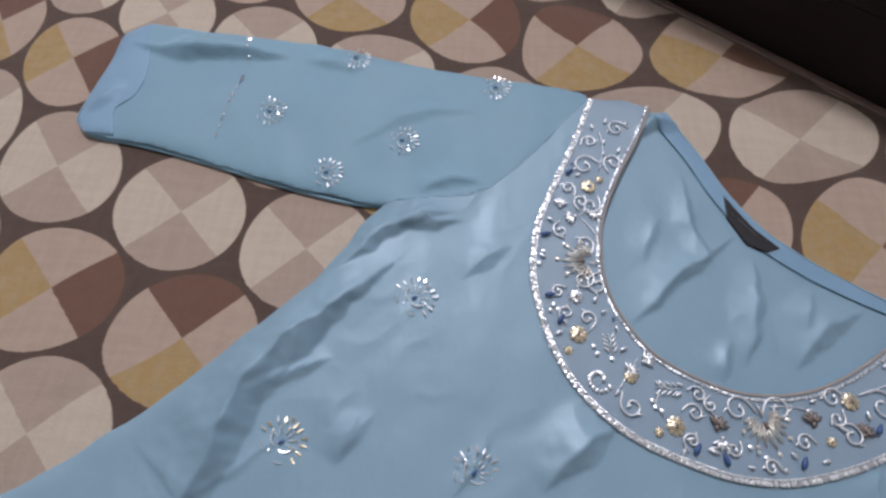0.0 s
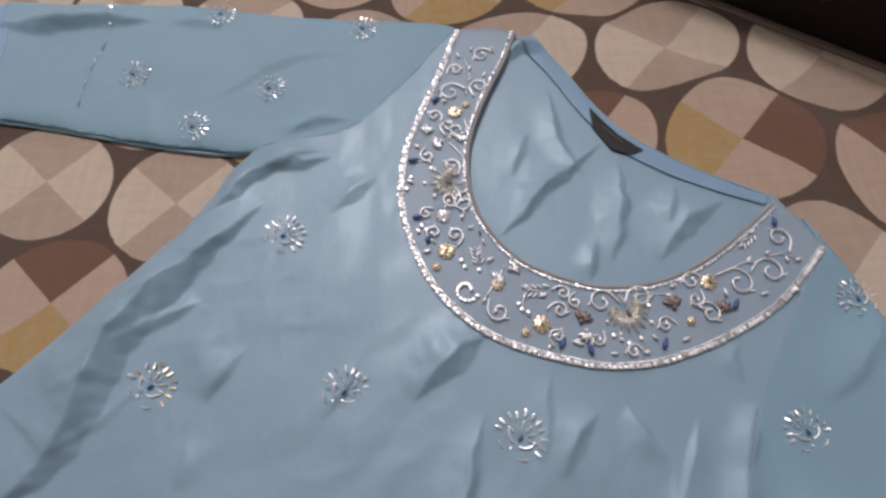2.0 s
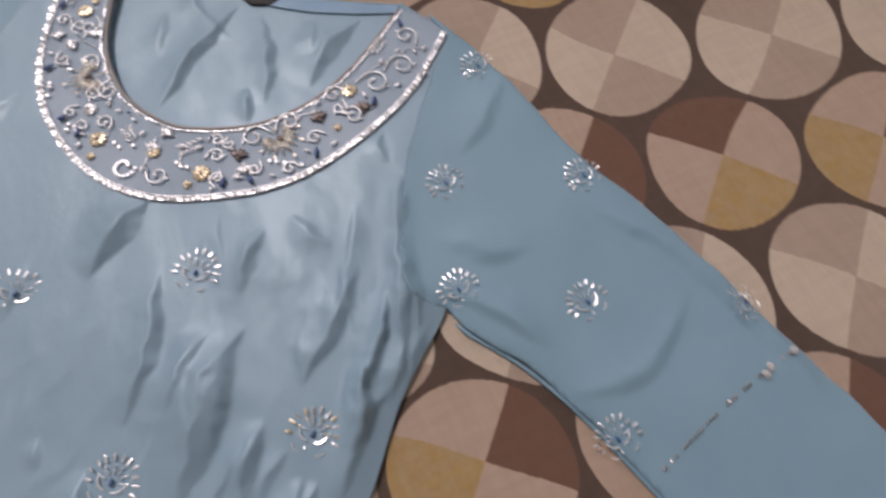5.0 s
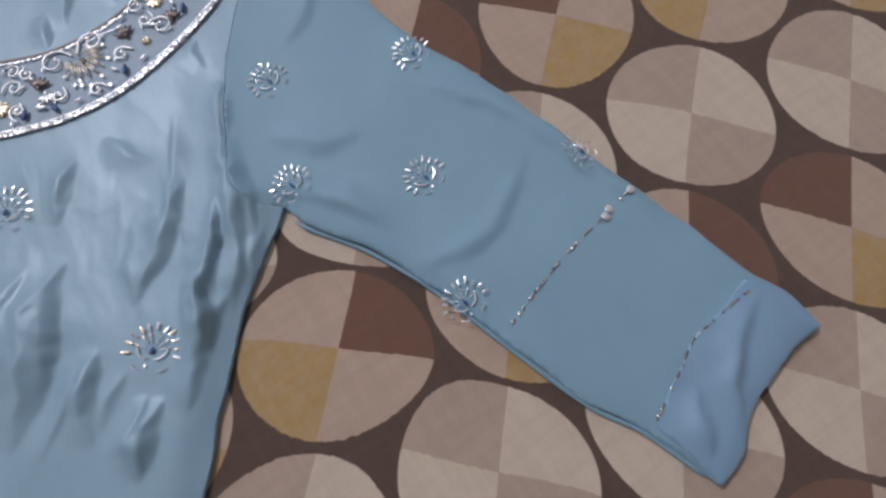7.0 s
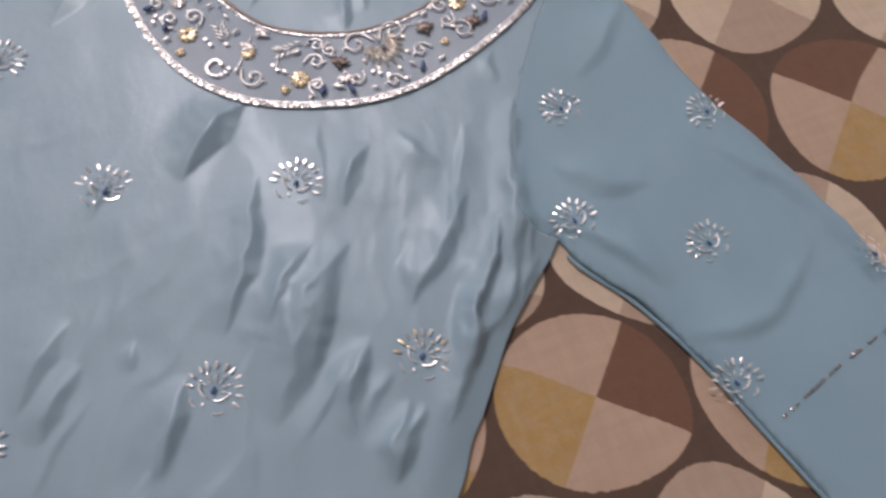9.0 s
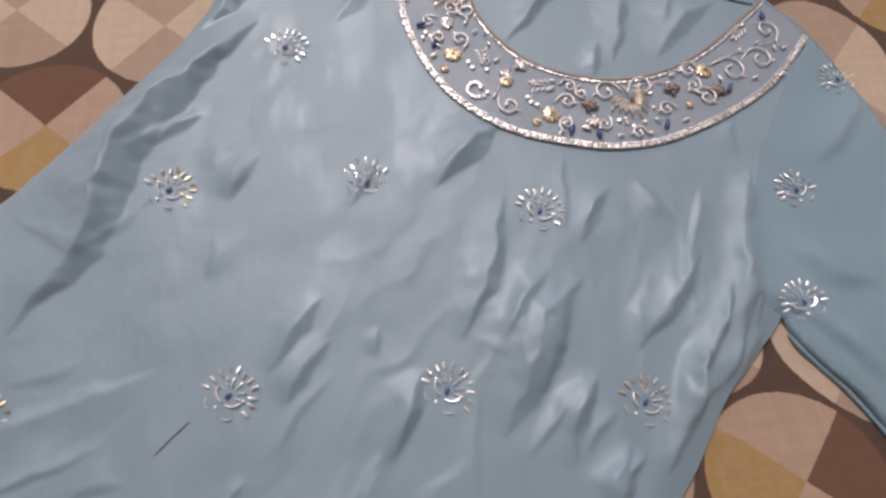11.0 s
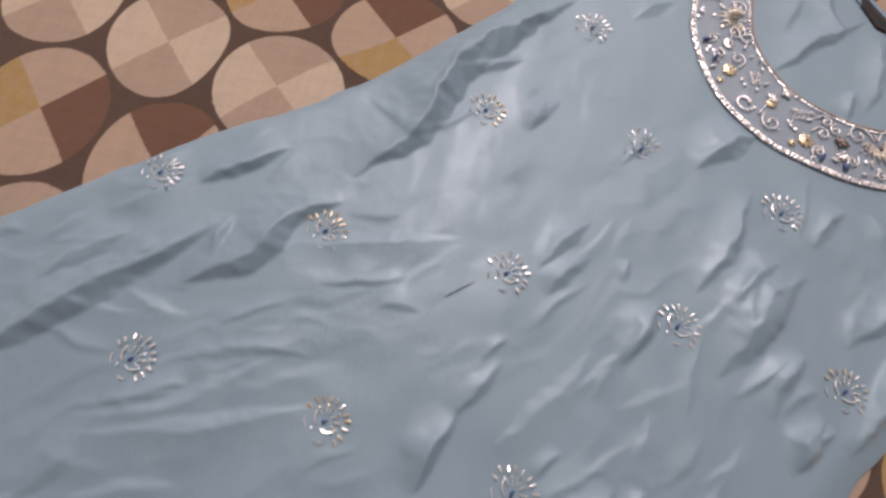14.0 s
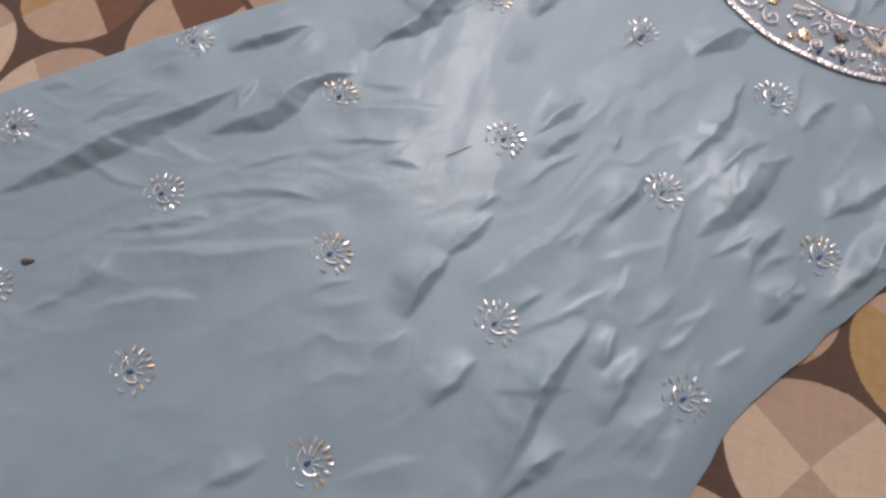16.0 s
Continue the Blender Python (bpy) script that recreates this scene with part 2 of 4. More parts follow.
slab("floor", (-3.6, 3.6, -3.6, 5.0, -0.15, -0.012), FLOOR, "grey cement floor under the printed rug")
# ceiling and walls are unseen, added to close the room for bounce and reflections
slab("ceiling", (-3.6, 3.6, -3.6, 5.0, 4.2, 4.3), WALL, "plain pale ceiling, unseen, added to bounce light")
slab("wall_west", (-3.7, -3.6, -3.6, 5.0, -0.012, 4.2), WALL, "plain pale wall, unseen, added to bounce light")
slab("wall_east", (3.6, 3.7, -3.6, 5.0, -0.012, 4.2), WALL, "plain pale wall, unseen, added to bounce light")
slab("wall_south", (-3.7, 3.7, -3.7, -3.6, -0.012, 4.2), WALL, "plain pale wall, unseen, added to bounce light")
slab("wall_north", (-3.7, 3.7, 5.0, 5.1, -0.012, 4.2), WALL, "plain pale wall, unseen, added to bounce light")

# ---------------------------------------------------------------- rug
# lattice of the print: place of disc (i, j), slightly uneven as the cloth is stretched
WARP = np.array(((-0.1431, 0.0407, 0.1188, 0.0006, 0.004, 0.0028, 0.0002, -0.0004, -0.0009, -0.0002),
                 (0.2231, -0.1153, -0.0347, 0.0005, 0.0034, 0.0024, -0.0001, -0.0001, -0.0008, -0.0002)))
LIN = WARP[:, 1:3]
EDGE_U, EDGE_V, EDGE = np.array((0.823, -0.568)), np.array((0.568, 0.823)), 0.600


STRETCH = ((3, 3, 14, 8), (-2, 5, 12, 22), (-1, 5, 10, 30), (-1, -1, -6, 4), (-3, 4, -8, -14), (-3, 3, 13, -3), (2, 5, -7, -5), (4, 3, 9, 8), (0, 5, 7, 7), (-2, 3, -7, -7), (-1, 6, 7, 6), (0, 7, 0, -12),
           (1, 7, -2, -2), (0, -1, -3, -5), (0, 0, 7, -5), (0, 1, 1, 1), (1, -1, 2, -1), (1, 6, -9, -1), (0, 6, -8, -5), (2, 6, -6, 1), (2, -1, -10, 8), (3, -3, 5, 3), (-2, 6, 8, 14))


def lattice(points):
    ij = np.zeros_like(points)
    inv = np.linalg.inv(LIN)
    for _ in range(40):
        i, j = np.clip(ij[:, 0], -4, 5), np.clip(ij[:, 1], -4, 8)
        bend = np.stack((i * 0 + 1, i * 0, i * 0, i * i, i * j, j * j, i ** 3, i * i * j, i * j * j, j ** 3), 1) @ WARP.T
        for a, b, dx, dy in STRETCH:
            bend += np.exp(-(((i - a) ** 2 + (j - b) ** 2 + (i - a) * (j - b)) / 0.45) ** 2)[:, None] * np.array((dx, dy)) / 1000
        ij = ij * 0.4 + 0.6 * ((points - bend) @ inv.T)
    return np.stack((R3 / 2 * ij[:, 1], -ij[:, 0] - 0.5 * ij[:, 1]), 1)


def rug_height(p):
    v = p @ EDGE_V
    u = p @ EDGE_U
    gap = EDGE - v
    dip = -0.007 * np.exp(-((gap - 0.052 - 0.012 * np.sin(u * 6.0)) / 0.020) ** 2)
    swell = 0.004 * np.exp(-((gap - 0.018) / 0.016) ** 2) + 0.003 * np.exp(-((gap - 0.10) / 0.03) ** 2)
    return (dip + swell) * np.clip((0.35 - gap) / 0.1, 0, 1)


def build_rug():
    us, vs = np.arange(-1.35, 1.351, 0.010), np.append(np.arange(-1.45, EDGE - 0.004, 0.010), EDGE)
    nu, nv = len(us), len(vs)
    gu, gv = np.meshgrid(us, vs)
    p = gu.reshape(-1, 1) * EDGE_U + gv.reshape(-1, 1) * EDGE_V
    z = rug_height(p)
    top = np.column_stack((p, z))
    k = np.arange((nv - 1) * nu).reshape(nv - 1, nu)[:, :-1].ravel()
    faces = np.column_stack((k, k + 1, k + nu + 1, k + nu)).tolist()
    rim_loop = list(range(nu)) + [r * nu + nu - 1 for r in range(1, nv)] + [(nv - 1) * nu + c for c in range(nu - 2, -1, -1)] + [r * nu for r in range(nv - 2, 0, -1)]
    low = top[rim_loop].copy()
    low[:, 2] = -0.011
    base = len(top)
    for a in range(len(rim_loop)):
        b = (a + 1) % len(rim_loop)
        faces.append((rim_loop[a], base + a, base + b, rim_loop[b]))
    verts = np.vstack((top, low))
    ob = link_mesh("rug", verts.tolist(), faces, RUG)
    lay = ob.data.uv_layers.new(name="lattice")
    q = lattice(verts[:, :2])
    idx = np.empty(len(ob.data.loops), int)
    ob.data.loops.foreach_get("vertex_index", idx)
    lay.data.foreach_set("uv", q[idx].ravel())
    return tagged(ob, "soft rug printed with cream, brown and mustard quartered circles", "rug")


rug = build_rug()

# hem strip along the rug's edge
hem = bmesh.new()
box(hem, -1.35, 1.35, EDGE - 0.006, EDGE + 0.003, -0.010, 0.0055, 0.002)
hem_n = Nodes("rug_binding", 0.9)
hem_n.colour(hem_n.mix(hem_n.noise(40.0), (0.12, 0.085, 0.07), (0.17, 0.125, 0.105)))
hem_ob = part("binding", hem, hem_n.mat, rug, "pale stitched edge binding")
hem_ob.matrix_local = Matrix(((EDGE_U[0], EDGE_V[0], 0, 0), (EDGE_U[1], EDGE_V[1], 0, 0), (0, 0, 1, 0), (0, 0, 0, 1)))

# ---------------------------------------------------------------- dark furniture beside the rug
platform = tagged(new("low_platform"), "low dark brown stained wooden platform beside the rug", "platform")
platform.matrix_world = Matrix(((EDGE_U[0], EDGE_V[0], 0, 0), (EDGE_U[1], EDGE_V[1], 0, 0), (0, 0, 1, -0.012), (0, 0, 0, 1)))
for nm, dims in (("front_rail", (-1.30, 1.30, EDGE + 0.006, EDGE + 0.030, 0.0, 0.085)),
                 ("back_rail", (-1.30, 1.30, EDGE + 0.70, EDGE + 0.724, 0.0, 0.085)),
                 ("side_rail", (-1.30, -1.276, EDGE + 0.032, EDGE + 0.698, 0.0, 0.085)),
                 ("side_rail", (1.276, 1.30, EDGE + 0.032, EDGE + 0.698, 0.0, 0.085)),
                 ("board", (-1.30, 1.30, EDGE + 0.002, EDGE + 0.240, 0.087, 0.107)),
                 ("board", (-1.30, 1.30, EDGE + 0.243, EDGE + 0.482, 0.087, 0.107)),
                 ("board", (-1.30, 1.30, EDGE + 0.485, EDGE + 0.726, 0.087, 0.107))):
    bm = bmesh.new()
    box(bm, *dims, 0.003)
    part(nm, bm, DARKWOOD, platform)

# ---------------------------------------------------------------- the kurta
NECK_IN = [(.279, .360), (.264, .322), (.242, .276), (.228, .237), (.224, .206), (.227, .175), (.238, .149), (.260, .122), (.294, .105), (.326, .098), (.364, .102), (.398, .116), (.432, .138), (.465, .163)]
NECK_OUT = [(.221, .366), (.204, .316), (.184, .265), (.171, .229), (.166, .191), (.169, .160), (.179, .127), (.194, .099), (.217, .074), (.245, .057), (.276, .046), (.307, .039), (.342, .039), (.376, .047), (.412, .061), (.449, .082), (.492, .122)]
NECK_BACK = [(.294, .361), (.319, .318), (.341, .274), (.362, .244), (.381, .226), (.416, .202), (.468, .174)]
ARM_L = [(.221, .366), (.199, .340), (.173, .305), (.148, .275), (.122, .253), (.094, .246), (.040, .236)]
ARM_R = [(.492, .122), (.456, .078), (.423, .034), (.403, .000), (.383, -.047), (.379, -.075), (.397, -.094)]
SIDE_L = [(.040, .236), (.022, .211), (-.003, .165), (-.041, .123), (-.079, .082), (-.124, .040), (-.170, .004), (-.216, -.026), (-.247, -.049), (-.314, -.105), (-.386, -.164), (-.46, -.225), (-.58, -.325)]
SIDE_R = [(.397, -.094), (.374, -.115), (.350, -.136), (.326, -.163), (.307, -.185), (.283, -.215), (.264, -.237), (.238, -.274), (.216, -.326), (.190, -.40), (.15, -.50), (.09, -.64)]
CUFF_L = [(-.230, .432), (-.252, .414), (-.252, .378), (-.255, .346), (-.261, .316), (-.257, .300), (-.246, .289)]
TOP_L = [(.293, .360), (.221, .372), (.200, .379), (.122, .387), (.030, .401), (-.044, .416), (-.149, .424), (-.230, .432)]
LOW_L = [(-.246, .289), (-.196, .283), (-.134, .270), (-.079, .256), (-.031, .245), (.010, .238), (.040, .236)]
TOP_R = [(.468, .174), (.488, .151), (.510, .096), (.528, .032), (.541, -.022), (.566, -.088), (.580, -.134), (.599, -.200), (.616, -.252), (.628, -.296), (.638, -.318), (.643, -.350)]
CUFF_R = [(.643, -.350), (.619, -.352), (.584, -.359), (.560, -.370), (.550, -.379), (.528, -.386)]
LOW_R = [(.528, -.386), (.511, -.340), (.491, -.306), (.471, -.251), (.451, -.194), (.429, -.149), (.404, -.114), (.397, -.094)]


def run(*lines):
    out = []
    for line in lines:
        for q in smooth_line(line, 0.006):
            if not out or np.hypot(*(last - q)) > 1e-4:
                last = q
                wave = noise.noise_vector((q[0] * 38, q[1] * 38, 4.0))
                out.append(q + 0.0022 * np.array((wave[0], wave[1])))
    return np.array(out)


OUTLINE = run(TOP_L, CUFF_L, LOW_L, SIDE_L, SIDE_R[::-1], LOW_R[::-1], CUFF_R[::-1], TOP_R[::-1], NECK_BACK[::-1])

# folds: line of the steep side, height, width
FOLDS = [
    ([(-.338, -.255), (-.290, -.217), (-.254, -.181), (-.224, -.150), (-.186, -.107)], 5.0, 14),
    ([(-.200, -.160), (-.154, -.136), (-.129, -.091), (-.100, -.070)], 5.0, 14),
    ([(-.217, -.079), (-.186, -.060), (-.155, -.032)], 3.5, 9),
    ([(-.099, -.049), (-.080, -.027), (-.056, -.006), (-.042, .030), (-.022, .086), (.020, .138), (.058, .182)], 7.5, 20),
    ([(.180, -.086), (.208, -.042), (.224, .012)], 2.6, 8),
    ([(.130, -.151), (.141, -.134), (.154, -.101)], 2.9, 8),
    ([(.197, -.146), (.227, -.112), (.243, -.080), (.268, -.053)], 3.9, 18),
    ([(.000, -.264), (.020, -.208)], 3.4, 9),
    ([(.091, -.352), (.111, -.285), (.131, -.233)], 5.0, 13),
]
FOLDS += [
    ([(.092, -.362), (.130, -.318)], 3.5, 9),
    ([(.068, -.112), (.098, -.074)], 2.0, 8),
    ([(.035, -.318), (.059, -.278)], 2.6, 8),
    ([(.290, -.106), (.324, -.079), (.354, -.042)], 2.4, 9),
    ([(.059, -.092), (.095, -.046)], 2.0, 8),
    ([(.239, -.150), (.262, -.119)], 1.8, 6),
    ([(.326, -.146), (.333, -.108)], 2.2, 5),
    ([(.365, -.106), (.388, -.051)], 2.2, 5),
    ([(.350, -.102), (.366, -.066)], 2.6, 6),
    ([(.176, .022), (.229, .068)], 3.2, 12),
]
FOLDS += [
    ([(.112, .170), (.153, .205)], 1.2, 8),
    ([(-.095, -.406), (-.060, -.377)], 1.6, 7),
    ([(-.222, -.253), (-.172, -.236)], 1.3, 6),
    ([(.010, .170), (.060, .215), (.105, .232)], 3.0, 9),
    ([(-.182, -.136), (-.180, -.099)], 2.2, 6),
    ([(.270, -.030), (.300, .010)], 2.2, 9),
    ([(.145, -.262), (.150, -.230)], 2.6, 6),
    ([(-.300, -.180), (-.250, -.130)], 2.2, 8),
    ([(.300, -.165), (.335, -.118), (.368, -.072)], 1.8, 6),
    ([(.338, -.140), (.366, -.104)], 2.0, 5),
    ([(.374, -.104), (.386, -.070), (.394, -.030)], 2.2, 5),
    ([(.250, -.200), (.282, -.165)], 2.6, 7),
    ([(.392, -.030), (.408, .012)], 2.0, 6),
    ([(.150, -.300), (.176, -.240)], 2.6, 8),
    ([(-.020, .075), (.020, .100)], 1.6, 7),
    ([(.341, -.020), (.321, .014)], 1.6, 7),
    ([(.029, -.169), (.047, -.148)], 0.9, 3),
    ([(.014, -.211), (.029, -.197), (.045, -.166)], 1.8, 6),
    ([(.035, .028), (.047, .063)], 1.8, 8),
    ([(.126, -.089), (.129, -.070)], 1.2, 4),
    ([(.315, -.153), (.323, -.141), (.343, -.130)], 1.8, 5),
    ([(.330, -.122), (.338, -.108)], 1.6, 6),
    ([(.048, .215), (.072, .216), (.110, .223)], 2.6, 9),
]
BACK_FOLDS = [
    ([(.262, .326), (.284, .340), (.312, .342)], 4.0, 11),
    ([(.246, .145), (.270, .168), (.300, .195), (.340, .230)], 2.6, 9),
    ([(.322, .196), (.308, .235), (.303, .290)], 1.5, 7),
    ([(.330, .118), (.344, .150), (.352, .180), (.352, .210)], 2.2, 9),
    ([(.368, .120), (.395, .146), (.432, .172)], 2.6, 13),
    ([(.312, .106), (.322, .140)], 1.4, 6),
    ([(.380, .150), (.395, .185)], 1.2, 7),
    ([(.262, .200), (.280, .245)], 1.0, 7),
]
SLEEVE_FOLDS = [
    ([(-.238, .400), (-.190, .388), (-.130, .392), (-.070, .394)], 5.0, 13),
    ([(-.060, .392), (.000, .380)], 1.6, 9),
    ([(.060, .240), (.090, .256), (.130, .262)], 3.0, 8),
    ([(.520, -.065), (.560, -.120), (.580, -.170), (.600, -.250)], 2.5, 11),
    ([(.410, -.045), (.440, -.075), (.470, -.080)], 1.8, 12),
    ([(.400, -.085), (.425, -.110), (.450, -.150)], 2.5, 8),
    ([(.556, -.374), (.585, -.335), (.622, -.315)], 2.6, 9),
    ([(.530, -.372), (.552, -.335)], 2.2, 9),
    ([(-.248, .310), (-.222, .345)], 2.2, 9),
    ([(.000, .290), (.060, .330), (.120, .340)], 1.4, 10),
    ([(.455, .010), (.500, .040), (.520, .070)], 1.4, 9),
    ([(.440, -.180), (.500, -.190), (.560, -.150)], 1.4, 10),
]

FOLDS += [
    ([(.352, -.131), (.367, -.092), (.384, -.046), (.399, .005)], 2.6, 6),
    ([(.348, -.137), (.364, -.120), (.383, -.099)], 2.2, 5),
    ([(.315, -.159), (.326, -.135), (.332, -.110)], 2.2, 6),
    ([(.237, -.168), (.249, -.138), (.263, -.115)], 1.9, 8),
    ([(.333, -.130), (.341, -.110), (.362, -.078)], 2.0, 6),
    ([(.256, -.197), (.262, -.176), (.275, -.158)], 2.0, 6),
    ([(.290, -.180), (.312, -.155), (.330, -.128)], 2.2, 6),
    ([(.208, -.089), (.223, -.067), (.245, -.047)], 1.8, 7),
]
FOLDS += [
    ([(-.110, -.192), (-.172, -.237), (-.242, -.264)], 1.1, 9),
    ([(-.072, -.220), (-.168, -.254), (-.232, -.272)], 1.3, 10),
    ([(-.182, -.213), (-.124, -.196), (-.090, -.192)], 1.0, 6),
    ([(-.006, -.080), (-.071, -.094), (-.139, -.114)], 1.2, 9),
    ([(-.148, -.289), (-.182, -.293), (-.224, -.317)], 1.2, 9),
    ([(-.261, -.330), (-.230, -.297), (-.222, -.259)], 1.2, 8),
    ([(.107, -.145), (.072, -.192), (.045, -.226)], 1.0, 8),
    ([(.077, -.239), (.094, -.218)], 1.2, 4),
]
# short creases between the large folds; most run down the garment, those of the skirt across it
crease_rng = random.Random(23)
for cx, cy, spread, heading, count in ((.33, -.09, .055, 68, 16), (.22, -.27, .06, 58, 14), (.20, -.12, .06, 55, 9), (-.14, -.17, .09, 24, 15), (-.02, .07, .05, 52, 6), (.02, -.30, .07, 45, 8), (-.22, -.05, .06, 36, 7), (.08, -.02, .07, 55, 6)):
    for _ in range(count):
        x, y = crease_rng.gauss(cx, spread), crease_rng.gauss(cy, spread)
        a = radians(heading + crease_rng.gauss(0, 13))
        ln, sway = crease_rng.uniform(0.014, 0.036), crease_rng.uniform(-0.004, 0.004)
        if crease_rng.random() < 0.5:
            a += math.pi
        c, sn = math.cos(a), math.sin(a)
        FOLDS.append(([(x - c * ln, y - sn * ln), (x - sn * sway, y + c * sway), (x + c * ln, y + sn * ln)], crease_rng.uniform(0.35, 1.05), crease_rng.uniform(3.5, 6.5)))


def fold_height(p, folds):
    h = np.zeros(len(p))
    for line, tall, wide in folds:
        pts = smooth_line(line, 0.008)
        w, a = wide / 1000, tall / 1000
        near = (p[:, 0] > pts[:, 0].min() - 0.06) & (p[:, 0] < pts[:, 0].max() + 0.06) & (p[:, 1] > pts[:, 1].min() - 0.06) & (p[:, 1] < pts[:, 1].max() + 0.06)
        if not near.any():
            continue
        q = p[near]
        d, place, side = nearest(q, pts, False)
        along = np.linalg.norm(np.diff(pts, axis=0), axis=1).sum()
        ends = np.minimum(np.hypot(*(place - pts[0]).T), np.hypot(*(place - pts[-1]).T))
        lens = np.sin(0.5 * np.pi * np.clip(ends / (0.5 * along), 0, 1)) ** 1.1 + 0.02
        jag = 0.60 * swirl(q[:, 0] / 0.024, q[:, 1] / 0.024, 2) + 0.42 * swirl(q[:, 0] / 0.011, q[:, 1] / 0.011, 5)
        lens = lens * (1 + 0.38 * swirl(place[:, 0] / 0.030, place[:, 1] / 0.030, 8))
        wl = w * lens
        s = d * side + np.minimum(wl, 0.007) * jag  # left of the line: the gentle side
        x = s / wl
        back = np.clip((s - 0.5 * wl) / (3.2 * w), 0, 1)
        f = np.where(x > 0.5, (1 - back) ** 2, np.clip(x + 0.5, 0, 1))
        h[near] += 2.3 * a * lens * f
    return h


def edge_profile(p, width, drop=0.62):
    d, _, _ = nearest(p, OUTLINE, True)
    return 1 - drop * np.exp(-d / width)


def crumple(p, heading, long, short, seed):
    """Pinched creases that run along a heading (degrees), long and short their usual sizes."""
    c, s = math.cos(radians(heading)), math.sin(radians(heading))
    x, y = p[:, 0], p[:, 1]
    bend = swirl(x / 0.075, y / 0.075, seed + 3)
    a = (x * c + y * s) / long + 0.5 * bend
    b = (y * c - x * s) / short + 0.9 * bend + 0.35 * swirl(x / 0.022, y / 0.022, seed + 6)
    ridge = 1 - np.abs(swirl(a, b, seed)) / 0.5
    fine = 1 - np.abs(swirl(a * 2.3, b * 2.1, seed + 9)) / 0.5
    patch = np.clip(0.55 + 1.3 * swirl(x / 0.10, y / 0.10, seed + 12), 0.12, 1)
    return patch * (ridge + 0.2 * fine)


def front_height(p):
    e = edge_profile(p, 0.006, 0.42)
    x, y = p[:, 0], p[:, 1]
    broad = fbm(p, 0.07, 2, 12.3)
    calm = np.clip(1 - np.exp(-((x - .33) ** 2 + (y - .13) ** 2) / 0.02), 0.22, 1)
    flank = np.exp(-((x - .33) ** 2 + (y + .10) ** 2) / 0.014)
    skirt = 1 / (1 + np.exp((x + 0.06 - 0.3 * (y + 0.2)) / 0.035))
    knot = np.exp(-((x - .20) ** 2 + (y + .30) ** 2) / 0.012)
    lines = (1 - skirt) * crumple(p, 54, 0.100, 0.034, 1) + skirt * crumple(p, 24, 0.110, 0.036, 2)
    upright = crumple(p, 72, 0.070, 0.016, 4)
    cross = crumple(p, 60, 0.055, 0.022, 7)
    lines = lines * (1 + 0.6 * skirt)
    roll = 1 - 0.45 * np.exp(-(nearest(p, smooth_line(SIDE_R, 0.02), False)[0] / 0.013) ** 2)
    return 0.0012 + roll * e * (0.0084 + fold_height(p, FOLDS) + calm * (0.0012 * broad + 0.0014 * lines + 0.0011 * flank * upright + 0.0008 * knot * cross))


def sleeve_height(p):
    e = edge_profile(p, 0.007, 0.38)
    d = np.minimum(nearest(p, smooth_line(ARM_L, 0.01), False)[0], nearest(p, smooth_line(ARM_R, 0.01), False)[0])
    seam = np.exp(-(d / 0.010) ** 2)
    h = 0.0012 + e * (0.0080 + fold_height(p, SLEEVE_FOLDS) + 0.0020 * fbm(p, 0.085, 2, 5.0) + 0.0005 * crumple(p, 100, 0.09, 0.04, 15))
    near = seam > 0.02
    if near.any():
        h[near] += seam[near] * (front_height(p[near]) - h[near])
    return h


def back_height(p):
    e = edge_profile(p, 0.007)
    return 0.0010 + e * (0.0030 + fold_height(p, BACK_FOLDS) + 0.0005 * crumple(p, 60, 0.07, 0.030, 18))


def panel(name, poly, height, step, material, parent, label="", lift=0.0, low=0.0008):
    """A cloth panel: a fine sheet cut to the outline poly, with a turned-down rim."""
    lo, hi = poly.min(0) - step, poly.max(0) + step
    xs, ys = np.arange(lo[0], hi[0] + step, step), np.arange(lo[1], hi[1] + step, step)
    gx, gy = np.meshgrid(xs, ys)
    p = np.column_stack((gx.ravel(), gy.ravel()))
    ins = inside(p, poly)
    n = len(xs)
    k = np.arange((len(ys) - 1) * n).reshape(len(ys) - 1, n)[:, :-1].ravel()
    quads = np.column_stack((k, k + 1, k + n + 1, k + n))
    quads = quads[ins[quads].any(1)]
    used = np.unique(quads)
    remap = np.full(len(p), -1)
    remap[used] = np.arange(len(used))
    quads = remap[quads]
    q, inq = p[used].copy(), ins[used]
    _, place, _ = nearest(q[~inq], poly, True)
    q[~inq] = place
    z = height(q) + lift
    verts = np.column_stack((q, z))
    edges = {}
    for f in quads:
        for a, b in zip(f, np.roll(f, -1)):
            edges[(a, b)] = 1
    rim_edges = [(a, b) for a, b in edges if (b, a) not in edges]
    faces = quads.tolist()
    lower, extra = {}, []
    for a, b in rim_edges:
        for v in (a, b):
            if v not in lower:
                lower[v] = len(verts) + len(extra)
                extra.append((q[v][0], q[v][1], low + lift))
        faces.append((a, lower[a], lower[b], b))
    ob = link_mesh(name, np.vstack((verts, extra)).tolist(), faces, material, parent)
    return tagged(ob, label)


